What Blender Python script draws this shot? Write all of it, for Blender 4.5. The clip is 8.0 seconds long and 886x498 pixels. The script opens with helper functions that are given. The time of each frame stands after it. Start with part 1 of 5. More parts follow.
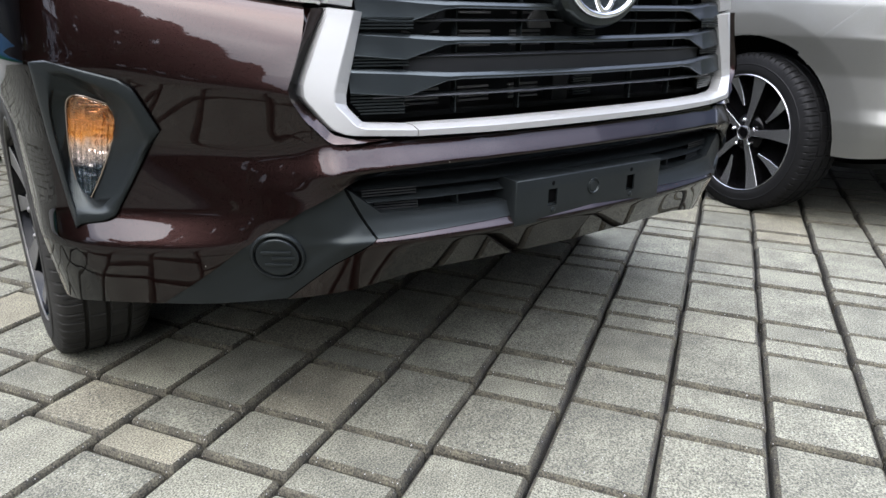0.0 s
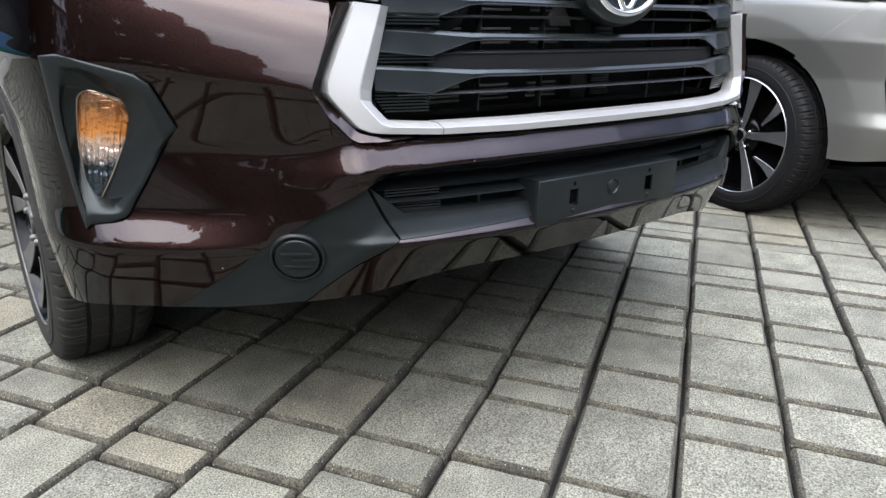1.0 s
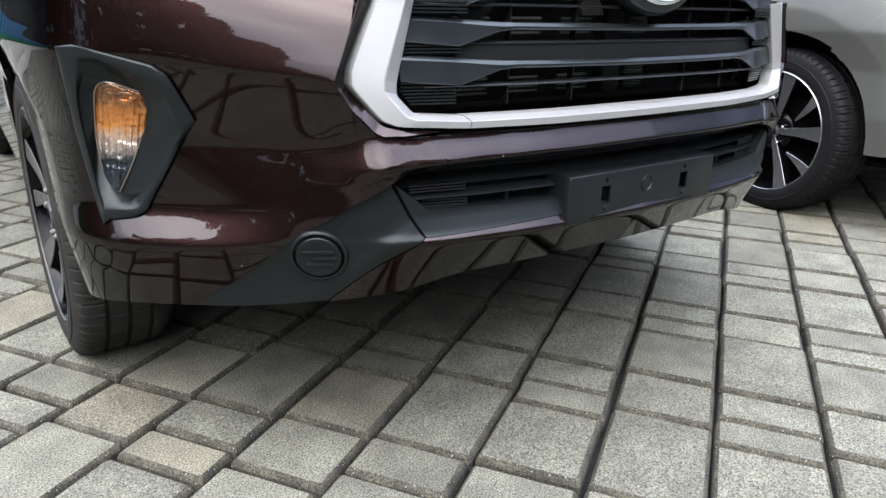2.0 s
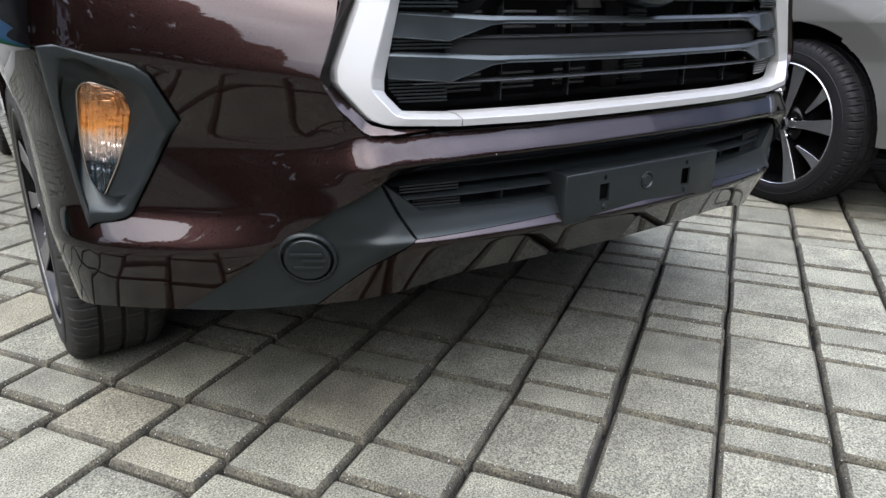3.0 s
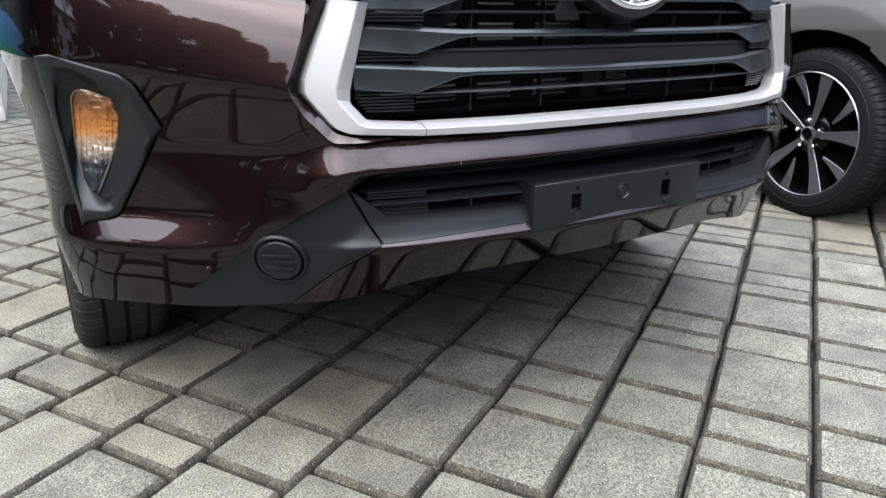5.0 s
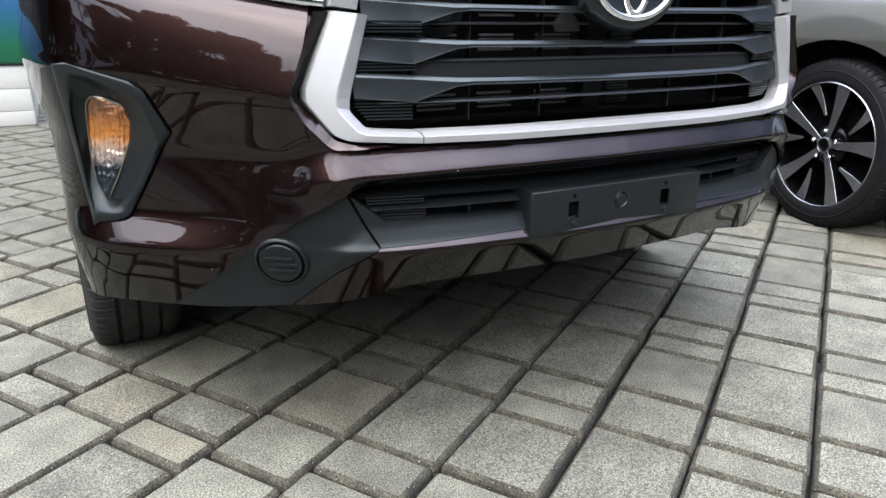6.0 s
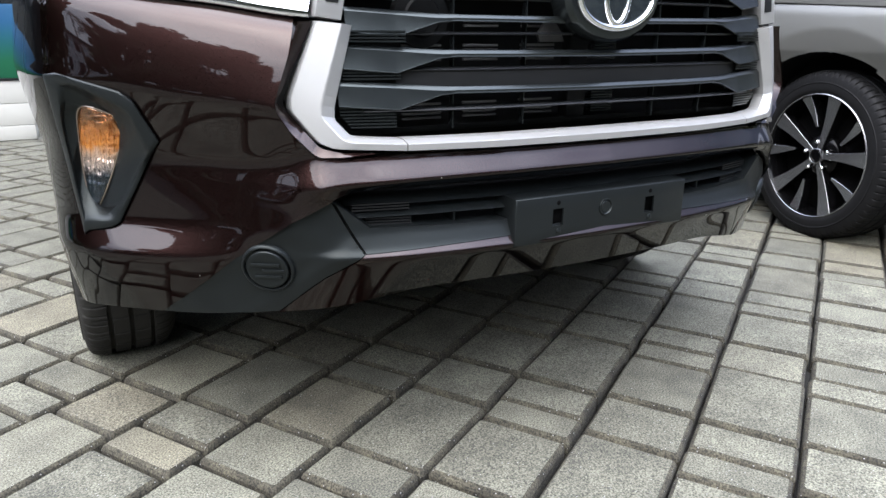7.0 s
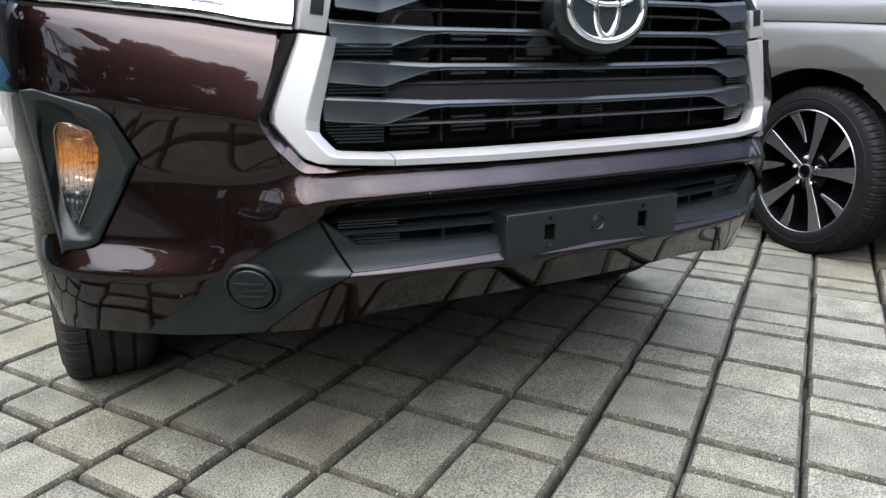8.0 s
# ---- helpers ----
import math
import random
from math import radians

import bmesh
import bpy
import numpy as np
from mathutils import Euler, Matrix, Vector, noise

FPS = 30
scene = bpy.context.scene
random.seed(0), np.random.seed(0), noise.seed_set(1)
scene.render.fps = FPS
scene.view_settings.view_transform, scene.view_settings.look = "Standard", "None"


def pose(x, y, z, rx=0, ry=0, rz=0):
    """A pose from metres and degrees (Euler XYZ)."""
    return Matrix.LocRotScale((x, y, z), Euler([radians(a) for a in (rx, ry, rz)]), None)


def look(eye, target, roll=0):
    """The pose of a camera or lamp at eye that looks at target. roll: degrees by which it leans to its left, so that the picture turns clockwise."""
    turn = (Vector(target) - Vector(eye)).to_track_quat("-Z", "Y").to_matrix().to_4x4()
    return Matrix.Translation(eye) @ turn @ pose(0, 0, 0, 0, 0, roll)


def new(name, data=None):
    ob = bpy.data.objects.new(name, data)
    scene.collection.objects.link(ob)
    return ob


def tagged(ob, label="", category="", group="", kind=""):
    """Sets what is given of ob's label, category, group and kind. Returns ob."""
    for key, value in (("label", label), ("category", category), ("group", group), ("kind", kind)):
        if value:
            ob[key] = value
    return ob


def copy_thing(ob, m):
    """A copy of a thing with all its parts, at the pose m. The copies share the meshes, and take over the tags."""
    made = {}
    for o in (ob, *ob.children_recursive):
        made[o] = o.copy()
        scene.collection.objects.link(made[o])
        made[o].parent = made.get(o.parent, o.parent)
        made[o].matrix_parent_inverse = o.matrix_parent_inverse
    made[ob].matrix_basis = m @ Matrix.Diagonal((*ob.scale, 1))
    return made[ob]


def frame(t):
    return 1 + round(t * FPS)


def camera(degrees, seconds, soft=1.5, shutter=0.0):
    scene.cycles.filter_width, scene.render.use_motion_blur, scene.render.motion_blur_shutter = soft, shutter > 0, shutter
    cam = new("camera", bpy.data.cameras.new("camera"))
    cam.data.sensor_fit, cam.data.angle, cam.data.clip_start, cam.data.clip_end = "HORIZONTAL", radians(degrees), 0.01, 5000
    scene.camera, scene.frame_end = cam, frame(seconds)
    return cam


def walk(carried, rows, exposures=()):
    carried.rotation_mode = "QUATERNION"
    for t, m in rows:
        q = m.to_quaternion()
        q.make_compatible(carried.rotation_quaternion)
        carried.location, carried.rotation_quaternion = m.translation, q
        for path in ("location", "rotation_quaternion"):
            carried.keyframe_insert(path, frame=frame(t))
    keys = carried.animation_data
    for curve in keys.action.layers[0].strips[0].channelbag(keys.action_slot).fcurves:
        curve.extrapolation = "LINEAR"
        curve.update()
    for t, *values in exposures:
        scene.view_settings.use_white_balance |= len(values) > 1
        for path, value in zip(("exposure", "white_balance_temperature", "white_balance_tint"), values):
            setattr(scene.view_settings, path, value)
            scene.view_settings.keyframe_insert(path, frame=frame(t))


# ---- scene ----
cam = camera(65.9, 8.0)
PATH = [
    (0, (-0.975, -0.915, 0.81), (0.084, 0.649, 0.15), 0.6),
    (0.5, (-1.002, -0.883, 0.804), (0.093, 0.657, 0.147), 0.9),
    (1, (-1.022, -0.854, 0.797), (0.086, 0.679, 0.147), 1.1),
    (1.5, (-1.017, -0.829, 0.791), (0.062, 0.723, 0.136), 1.2),
    (3, (-0.963, -0.802, 0.786), (0.066, 0.774, 0.11), 0.2),
    (3.5, (-0.933, -0.818, 0.788), (0.076, 0.768, 0.104), -0.3),
    (4, (-0.905, -0.84, 0.792), (0.084, 0.758, 0.109), -0.1),
    (4.5, (-0.886, -0.867, 0.796), (0.067, 0.755, 0.118), 0.1),
    (5, (-0.868, -0.895, 0.802), (0.044, 0.755, 0.133), 0.3),
    (6.5, (-0.833, -0.954, 0.809), (0.014, 0.741, 0.169), 0.4),
    (7, (-0.824, -0.965, 0.8), (0.033, 0.736, 0.189), 0.3),
    (7.5, (-0.813, -0.959, 0.79), (0.057, 0.749, 0.219), 0.1),
    (8, (-0.81, -0.941, 0.785), (0.08, 0.763, 0.232), 0.0),
]
walk(cam, [(t, look(eye, target, roll)) for t, eye, target, roll in PATH])

# ---------------------------------------------------------------- light
SUN_ELEVATION, SUN_TURN = 54, 240
world = bpy.data.worlds.new("overcast_sky")
scene.world = world
world.use_nodes = True
nt = world.node_tree
nt.nodes.clear()
w_out = nt.nodes.new("ShaderNodeOutputWorld")
w_bg = nt.nodes.new("ShaderNodeBackground")
w_sky = nt.nodes.new("ShaderNodeTexSky")
w_sky.sky_type, w_sky.sun_disc = "NISHITA", False
w_sky.sun_elevation, w_sky.sun_rotation = radians(SUN_ELEVATION), radians(SUN_TURN)
w_sky.air_density, w_sky.dust_density = 1.0, 4.0
w_co = nt.nodes.new("ShaderNodeTexCoord")
w_map = nt.nodes.new("ShaderNodeMapping")
w_map.inputs["Scale"].default_value = (1.0, 1.0, 2.2)
w_noise = nt.nodes.new("ShaderNodeTexNoise")
w_noise.inputs["Scale"].default_value, w_noise.inputs["Detail"].default_value = 2.6, 7
w_ramp = nt.nodes.new("ShaderNodeValToRGB")
w_ramp.color_ramp.elements[0].position, w_ramp.color_ramp.elements[0].color = 0.33, (5.9, 6.5, 7.8, 1)
w_ramp.color_ramp.elements[1].position, w_ramp.color_ramp.elements[1].color = 0.68, (12.1, 12.6, 13.6, 1)
w_mix = nt.nodes.new("ShaderNodeMix")
w_mix.data_type = "RGBA"
w_mix.inputs["Factor"].default_value = 0.86
nt.links.new(w_co.outputs["Generated"], w_map.inputs["Vector"])
nt.links.new(w_map.outputs["Vector"], w_noise.inputs["Vector"])
nt.links.new(w_noise.outputs["Fac"], w_ramp.inputs["Fac"])
nt.links.new(w_sky.outputs["Color"], w_mix.inputs["A"])
nt.links.new(w_ramp.outputs["Color"], w_mix.inputs["B"])
w_sep = nt.nodes.new("ShaderNodeSeparateXYZ")
w_rise = nt.nodes.new("ShaderNodeMapRange")
w_rise.inputs["From Min"].default_value, w_rise.inputs["From Max"].default_value = 0.0, 1.0
w_rise.inputs["To Min"].default_value, w_rise.inputs["To Max"].default_value = 0.12, 2.1
w_scale = nt.nodes.new("ShaderNodeVectorMath")
w_scale.operation = "SCALE"
nt.links.new(w_co.outputs["Generated"], w_sep.inputs["Vector"])
nt.links.new(w_sep.outputs["Z"], w_rise.inputs["Value"])
nt.links.new(w_mix.outputs["Result"], w_scale.inputs[0])
# the cloud glows brighter round the hidden sun
w_dot = nt.nodes.new("ShaderNodeVectorMath")
w_dot.operation = "DOT_PRODUCT"
w_dot.inputs[1].default_value = (math.cos(radians(SUN_ELEVATION)) * math.sin(radians(SUN_TURN)), math.cos(radians(SUN_ELEVATION)) * math.cos(radians(SUN_TURN)), math.sin(radians(SUN_ELEVATION)))
w_glow = nt.nodes.new("ShaderNodeMapRange")
w_glow.interpolation_type = "SMOOTHSTEP"
w_glow.inputs["From Min"].default_value, w_glow.inputs["From Max"].default_value = -0.1, 1.0
w_glow.inputs["To Min"].default_value, w_glow.inputs["To Max"].default_value = 0.48, 2.65
w_both = nt.nodes.new("ShaderNodeMath")
w_both.operation = "MULTIPLY"
nt.links.new(w_co.outputs["Generated"], w_dot.inputs[0])
nt.links.new(w_dot.outputs["Value"], w_glow.inputs["Value"])
nt.links.new(w_glow.outputs["Result"], w_both.inputs[0])
nt.links.new(w_rise.outputs["Result"], w_both.inputs[1])
nt.links.new(w_both.outputs["Value"], w_scale.inputs["Scale"])
w_warm = nt.nodes.new("ShaderNodeMapRange")
w_warm.inputs["From Min"].default_value, w_warm.inputs["From Max"].default_value = 0.1, 0.95
w_tint = nt.nodes.new("ShaderNodeMix")
w_tint.data_type = "RGBA"
w_tint.inputs["A"].default_value, w_tint.inputs["B"].default_value = (0.93, 1.0, 1.26, 1), (1.03, 1.0, 0.99, 1)
w_hue = nt.nodes.new("ShaderNodeVectorMath")
w_hue.operation = "MULTIPLY"
nt.links.new(w_dot.outputs["Value"], w_warm.inputs["Value"])
nt.links.new(w_warm.outputs["Result"], w_tint.inputs["Factor"])
nt.links.new(w_scale.outputs["Vector"], w_hue.inputs[0])
nt.links.new(w_tint.outputs["Result"], w_hue.inputs[1])
nt.links.new(w_hue.outputs["Vector"], w_bg.inputs["Color"])
nt.links.new(w_bg.outputs["Background"], w_out.inputs["Surface"])
w_bg.inputs["Strength"].default_value = 0.12

sun = new("sun", bpy.data.lights.new("sun", "SUN"))
sun.data.energy, sun.data.angle, sun.data.color = 0.85, radians(75), (1.0, 0.98, 0.95)
sun.matrix_world = pose(0, 0, 12, 90 - SUN_ELEVATION, 0, 180 - SUN_TURN)
scene.view_settings.exposure = 1.07


# ---------------------------------------------------------------- materials
def material(name, base, rough=0.5, metal=0.0, coat=0.0, coat_ior=1.5, spec=0.5, trans=0.0, ior=1.5,
             vary=0.0, scale=20.0, fine=0.0, fine_scale=300.0, bump=0.0, bump_scale=200.0, rough_vary=0.0, per_object=0.0, coat_rough=0.02, tint=None, odd=None, dust=0.0, grit=None):
    m = bpy.data.materials.new(name)
    m.use_nodes = True
    t = m.node_tree
    b = t.nodes["Principled BSDF"]
    b.inputs["Base Color"].default_value = (*base, 1)
    b.inputs["Roughness"].default_value, b.inputs["Metallic"].default_value = rough, metal
    b.inputs["Coat Weight"].default_value, b.inputs["Coat IOR"].default_value = coat, coat_ior
    b.inputs["Coat Roughness"].default_value = coat_rough
    b.inputs["Specular IOR Level"].default_value = spec
    b.inputs["Transmission Weight"].default_value, b.inputs["IOR"].default_value = trans, ior
    if tint:
        b.inputs["Specular Tint"].default_value = (*tint, 1)
    co = t.nodes.new("ShaderNodeTexCoord")
    where = co.outputs["Object"]
    if per_object:
        # every piece shows another stretch of the pattern
        own = t.nodes.new("ShaderNodeObjectInfo")
        shift = t.nodes.new("ShaderNodeVectorMath")
        shift.operation = "MULTIPLY_ADD"
        shift.inputs[1].default_value = (31.0, 17.0, 23.0)
        t.links.new(own.outputs["Random"], shift.inputs[0])
        t.links.new(where, shift.inputs[2])
        where = shift.outputs["Vector"]
    if vary or fine or per_object:
        value = None
        for amount, sc, det in ((vary, scale, 5.0), (fine, fine_scale, 3.0)):
            if not amount:
                continue
            n = t.nodes.new("ShaderNodeTexNoise")
            n.inputs["Scale"].default_value, n.inputs["Detail"].default_value = sc, det
            t.links.new(where, n.inputs["Vector"])
            r = t.nodes.new("ShaderNodeMapRange")
            r.inputs["From Min"].default_value, r.inputs["From Max"].default_value = (0.25, 0.75) if sc < 100 else (0.34, 0.66)
            r.inputs["To Min"].default_value, r.inputs["To Max"].default_value = 1 - amount, 1 + amount
            t.links.new(n.outputs["Fac"], r.inputs["Value"])
            value = r.outputs["Result"] if value is None else multiply(t, value, r.outputs["Result"])
        if per_object:
            info = t.nodes.new("ShaderNodeObjectInfo")
            r = t.nodes.new("ShaderNodeMapRange")
            r.inputs["To Min"].default_value, r.inputs["To Max"].default_value = 1 - per_object, 1 + per_object
            t.links.new(info.outputs["Random"], r.inputs["Value"])
            value = r.outputs["Result"] if value is None else multiply(t, value, r.outputs["Result"])
        mix = t.nodes.new("ShaderNodeVectorMath")
        mix.operation = "SCALE"
        mix.inputs[0].default_value = base
        if odd:
            # a few pieces of another tone
            pick = t.nodes.new("ShaderNodeValToRGB")
            pick.color_ramp.elements[0].position, pick.color_ramp.elements[0].color = 0.88, (*base, 1)
            pick.color_ramp.elements[1].position, pick.color_ramp.elements[1].color = 0.97, (*odd, 1)
            spin = t.nodes.new("ShaderNodeMath")
            spin.operation = "FRACT"
            t.links.new(multiply(t, own.outputs["Random"], number(t, 7.31)), spin.inputs[0])
            t.links.new(spin.outputs["Value"], pick.inputs["Fac"])
            t.links.new(pick.outputs["Color"], mix.inputs[0])
        t.links.new(value, mix.inputs["Scale"])
        t.links.new(mix.outputs["Vector"], b.inputs["Base Color"])
    if dust:
        grit = (dust, 45, 0.84, 0.055)
    if grit:
        # scattered specks of dust or pale grit
        dust = grit[0]
        cell = t.nodes.new("ShaderNodeTexVoronoi")
        cell.inputs["Scale"].default_value = grit[1]
        t.links.new(where, cell.inputs["Vector"])
        near, some = t.nodes.new("ShaderNodeMath"), t.nodes.new("ShaderNodeMath")
        near.operation, some.operation = "LESS_THAN", "GREATER_THAN"
        near.inputs[1].default_value, some.inputs[1].default_value = (grit[3] if len(grit) > 3 else 0.3), grit[2]
        t.links.new(cell.outputs["Distance"], near.inputs[0])
        t.links.new(cell.outputs["Color"], some.inputs[0])
        speck = t.nodes.new("ShaderNodeMix")
        speck.data_type = "RGBA"
        speck.inputs["B"].default_value = (dust, dust, dust * 0.95, 1)
        t.links.new(multiply(t, near.outputs["Value"], some.outputs["Value"]), speck.inputs["Factor"])
        t.links.new(mix.outputs["Vector"], speck.inputs["A"])
        t.links.new(speck.outputs["Result"], b.inputs["Base Color"])
    if rough_vary:
        n = t.nodes.new("ShaderNodeTexNoise")
        n.inputs["Scale"].default_value, n.inputs["Detail"].default_value = scale * 2.3, 4
        t.links.new(where, n.inputs["Vector"])
        r = t.nodes.new("ShaderNodeMapRange")
        r.inputs["To Min"].default_value, r.inputs["To Max"].default_value = max(0.02, rough - rough_vary), rough + rough_vary
        t.links.new(n.outputs["Fac"], r.inputs["Value"])
        t.links.new(r.outputs["Result"], b.inputs["Roughness"])
    if bump:
        n = t.nodes.new("ShaderNodeTexNoise")
        n.inputs["Scale"].default_value, n.inputs["Detail"].default_value = bump_scale, 4
        t.links.new(where, n.inputs["Vector"])
        bp = t.nodes.new("ShaderNodeBump")
        bp.inputs["Strength"].default_value, bp.inputs["Distance"].default_value = bump, 0.002
        t.links.new(n.outputs["Fac"], bp.inputs["Height"])
        t.links.new(bp.outputs["Normal"], b.inputs["Normal"])
    return m


def number(t, value):
    n = t.nodes.new("ShaderNodeValue")
    n.outputs[0].default_value = value
    return n.outputs[0]


def multiply(t, a, b):
    n = t.nodes.new("ShaderNodeMath")
    n.operation = "MULTIPLY"
    t.links.new(a, n.inputs[0])
    t.links.new(b, n.inputs[1])
    return n.outputs["Value"]


PAINT = material("maroon_pearl_paint", (0.0145, 0.0074, 0.0068), 0.36, 1.0, 1.0, 1.38, fine=0.2, fine_scale=900, dust=0.75, tint=(0.15, 0.04, 0.04))
SILVER_PAINT = material("grey_metallic_paint", (0.128, 0.129, 0.118), 0.42, 0.6, 0.6, 1.35, fine=0.1, fine_scale=900)
TRIM = material("satin_silver_trim", (0.30, 0.30, 0.29), 0.38, 0.45, vary=0.02, scale=12, rough_vary=0.05)
CHROME = material("chrome", (0.85, 0.86, 0.87), 0.06, 1.0)
BLACK = material("black_grained_plastic", (0.0066, 0.0078, 0.0082), 0.36, spec=0.23, vary=0.12, scale=9, bump=0.12, bump_scale=900, rough_vary=0.06, tint=(0.9, 1.0, 0.97))
GRILLE = material("satin_black_grille_plastic", (0.007, 0.0082, 0.0086), 0.24, spec=0.42, vary=0.08, scale=14, rough_vary=0.05, tint=(0.88, 1.0, 0.98))
SLAT = material("satin_slat_plastic", (0.012, 0.013, 0.014), 0.3, spec=0.5)
DARK = material("dark_interior_plastic", (0.0085, 0.0090, 0.0092), 0.55, spec=0.2, vary=0.2, scale=15)
# near-black that stands in for the shade inside gaps and holes
CAVITY_SHADE = material("cavity_shade_black", (0.0025, 0.0025, 0.0026), 0.8, spec=0.03)
COOLER = material("dull_aluminium", (0.14, 0.14, 0.138), 0.5, 0.5, vary=0.25, scale=30)
BADGE_FACE = material("blue_grey_badge_gloss", (0.022, 0.028, 0.032), 0.2, 0.3, 0.8)
RUBBER = material("tyre_rubber", (0.0055, 0.0056, 0.0058), 0.62, spec=0.13, vary=0.25, scale=14, bump=0.15, bump_scale=250, rough_vary=0.1)
RIM_BLACK = material("gloss_black_wheel", (0.002, 0.002, 0.0022), 0.12, spec=0.14)
RIM_CUT = material("machined_alloy", (0.24, 0.245, 0.25), 0.26, 0.9, vary=0.05, scale=40)
REFLECTOR = material("amber_to_clear_reflector", (0.42, 0.185, 0.06), 0.13, 0.75, 0.6)
CLEAR = material("clear_plastic_edge", (0.16, 0.13, 0.10), 0.1, 0.4, 0.8)
COVER = material("clear_cover", (1.0, 1.0, 1.0), 0.02, trans=1.0, ior=1.25)
GLASS = material("window_glass", (0.02, 0.025, 0.028), 0.03, coat=1.0)
HEADLENS = material("headlamp_lens", (0.26, 0.27, 0.285), 0.08, 0.6, 1.0, vary=0.7, scale=55, fine=0.4, fine_scale=160)
PAVER = material("concrete_paver", (0.092, 0.0905, 0.068), 0.9, vary=0.34, scale=11, fine=0.75, fine_scale=300, bump=1.0, bump_scale=190, per_object=0.14, grit=(0.26, 260, 0.88), odd=(0.102, 0.094, 0.066))
# edge colour holds both grime and the shade that lies in the joints
PAVER_EDGE = material("grimy_shaded_paver_edge", (0.040, 0.0365, 0.0245), 0.95, vary=0.75, scale=14, fine=0.8, fine_scale=260, bump=0.8, bump_scale=200, grit=(0.20, 210, 0.80))
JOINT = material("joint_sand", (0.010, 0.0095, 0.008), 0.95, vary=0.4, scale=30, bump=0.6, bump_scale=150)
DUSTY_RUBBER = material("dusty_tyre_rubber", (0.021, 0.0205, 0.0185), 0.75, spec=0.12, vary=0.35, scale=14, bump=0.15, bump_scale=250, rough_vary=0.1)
DULLED_ALLOY = material("dusty_alloy", (0.085, 0.083, 0.078), 0.5, 0.5, vary=0.25, scale=40)
PLINTH = material("white_plinth_tile", (0.45, 0.445, 0.40), 0.4, vary=0.05, scale=5, per_object=0.04)
BANNER = material("printed_panel", (0.01, 0.09, 0.05), 0.4)
fade = BANNER.node_tree.nodes.new("ShaderNodeValToRGB")
for e, (p, c) in zip(fade.color_ramp.elements, ((0.57, (0.009, 0.10, 0.045, 1)), (0.84, (0.008, 0.065, 0.14, 1)))):
    e.position, e.color = p, c
height = BANNER.node_tree.nodes.new("ShaderNodeSeparateXYZ")
spot = BANNER.node_tree.nodes.new("ShaderNodeTexCoord")
BANNER.node_tree.links.new(spot.outputs["Object"], height.inputs["Vector"])
BANNER.node_tree.links.new(height.outputs["Z"], fade.inputs["Fac"])
BANNER.node_tree.links.new(fade.outputs["Color"], BANNER.node_tree.nodes["Principled BSDF"].inputs["Base Color"])
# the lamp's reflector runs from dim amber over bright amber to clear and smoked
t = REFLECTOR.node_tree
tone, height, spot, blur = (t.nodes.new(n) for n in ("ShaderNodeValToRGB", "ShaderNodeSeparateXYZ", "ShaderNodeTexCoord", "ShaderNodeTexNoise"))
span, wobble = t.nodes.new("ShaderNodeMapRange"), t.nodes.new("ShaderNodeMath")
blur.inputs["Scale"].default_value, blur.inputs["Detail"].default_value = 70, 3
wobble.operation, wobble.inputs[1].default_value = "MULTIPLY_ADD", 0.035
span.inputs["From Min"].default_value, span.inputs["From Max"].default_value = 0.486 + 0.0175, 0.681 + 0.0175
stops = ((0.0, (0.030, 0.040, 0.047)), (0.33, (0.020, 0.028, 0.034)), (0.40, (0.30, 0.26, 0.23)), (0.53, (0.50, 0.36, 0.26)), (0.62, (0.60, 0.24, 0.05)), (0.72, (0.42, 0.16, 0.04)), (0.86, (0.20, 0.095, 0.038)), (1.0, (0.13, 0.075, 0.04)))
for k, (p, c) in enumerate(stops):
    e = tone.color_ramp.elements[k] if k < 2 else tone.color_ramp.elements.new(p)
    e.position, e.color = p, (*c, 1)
t.links.new(spot.outputs["Object"], height.inputs["Vector"])
t.links.new(spot.outputs["Object"], blur.inputs["Vector"])
t.links.new(blur.outputs["Fac"], wobble.inputs[0])
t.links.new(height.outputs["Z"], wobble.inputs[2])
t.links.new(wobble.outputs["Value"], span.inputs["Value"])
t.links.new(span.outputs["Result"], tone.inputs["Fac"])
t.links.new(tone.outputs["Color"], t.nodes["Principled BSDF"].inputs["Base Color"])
PLASTER = material("pale_plaster", (0.36, 0.36, 0.345), 0.8, vary=0.06, scale=2)
WHITE_WALL = material("white_wall", (0.74, 0.74, 0.72), 0.7, vary=0.05, scale=1)
LEAF = material("leaf", (0.095, 0.108, 0.058), 0.6, vary=0.4, scale=1.5)
BARK = material("bark", (0.09, 0.07, 0.05), 0.9, vary=0.3, scale=8, bump=0.5, bump_scale=30)


# ---------------------------------------------------------------- building helpers
def mesh_of(name, bm, mat, smooth=True, angle=35):
    bmesh.ops.recalc_face_normals(bm, faces=bm.faces[:])
    me = bpy.data.meshes.new(name)
    for e in bm.edges:
        if len(e.link_faces) == 2 and e.calc_face_angle(0) > radians(angle):
            e.smooth = False
    bm.to_mesh(me)
    bm.free()
    me.materials.append(mat)
    me.polygons.foreach_set("use_smooth", [smooth] * len(me.polygons))
    return me


def part(name, bm, mat, parent, label="", smooth=True, angle=35):
    ob = new(name, mesh_of(name, bm, mat, smooth, angle))
    ob.parent = parent
    return tagged(ob, label)


def thing(name, m, label, category, group="", kind=""):
    ob = new(name)
    ob.matrix_basis = m
    ob.empty_display_size = 0.1
    return tagged(ob, label, category, group, kind)


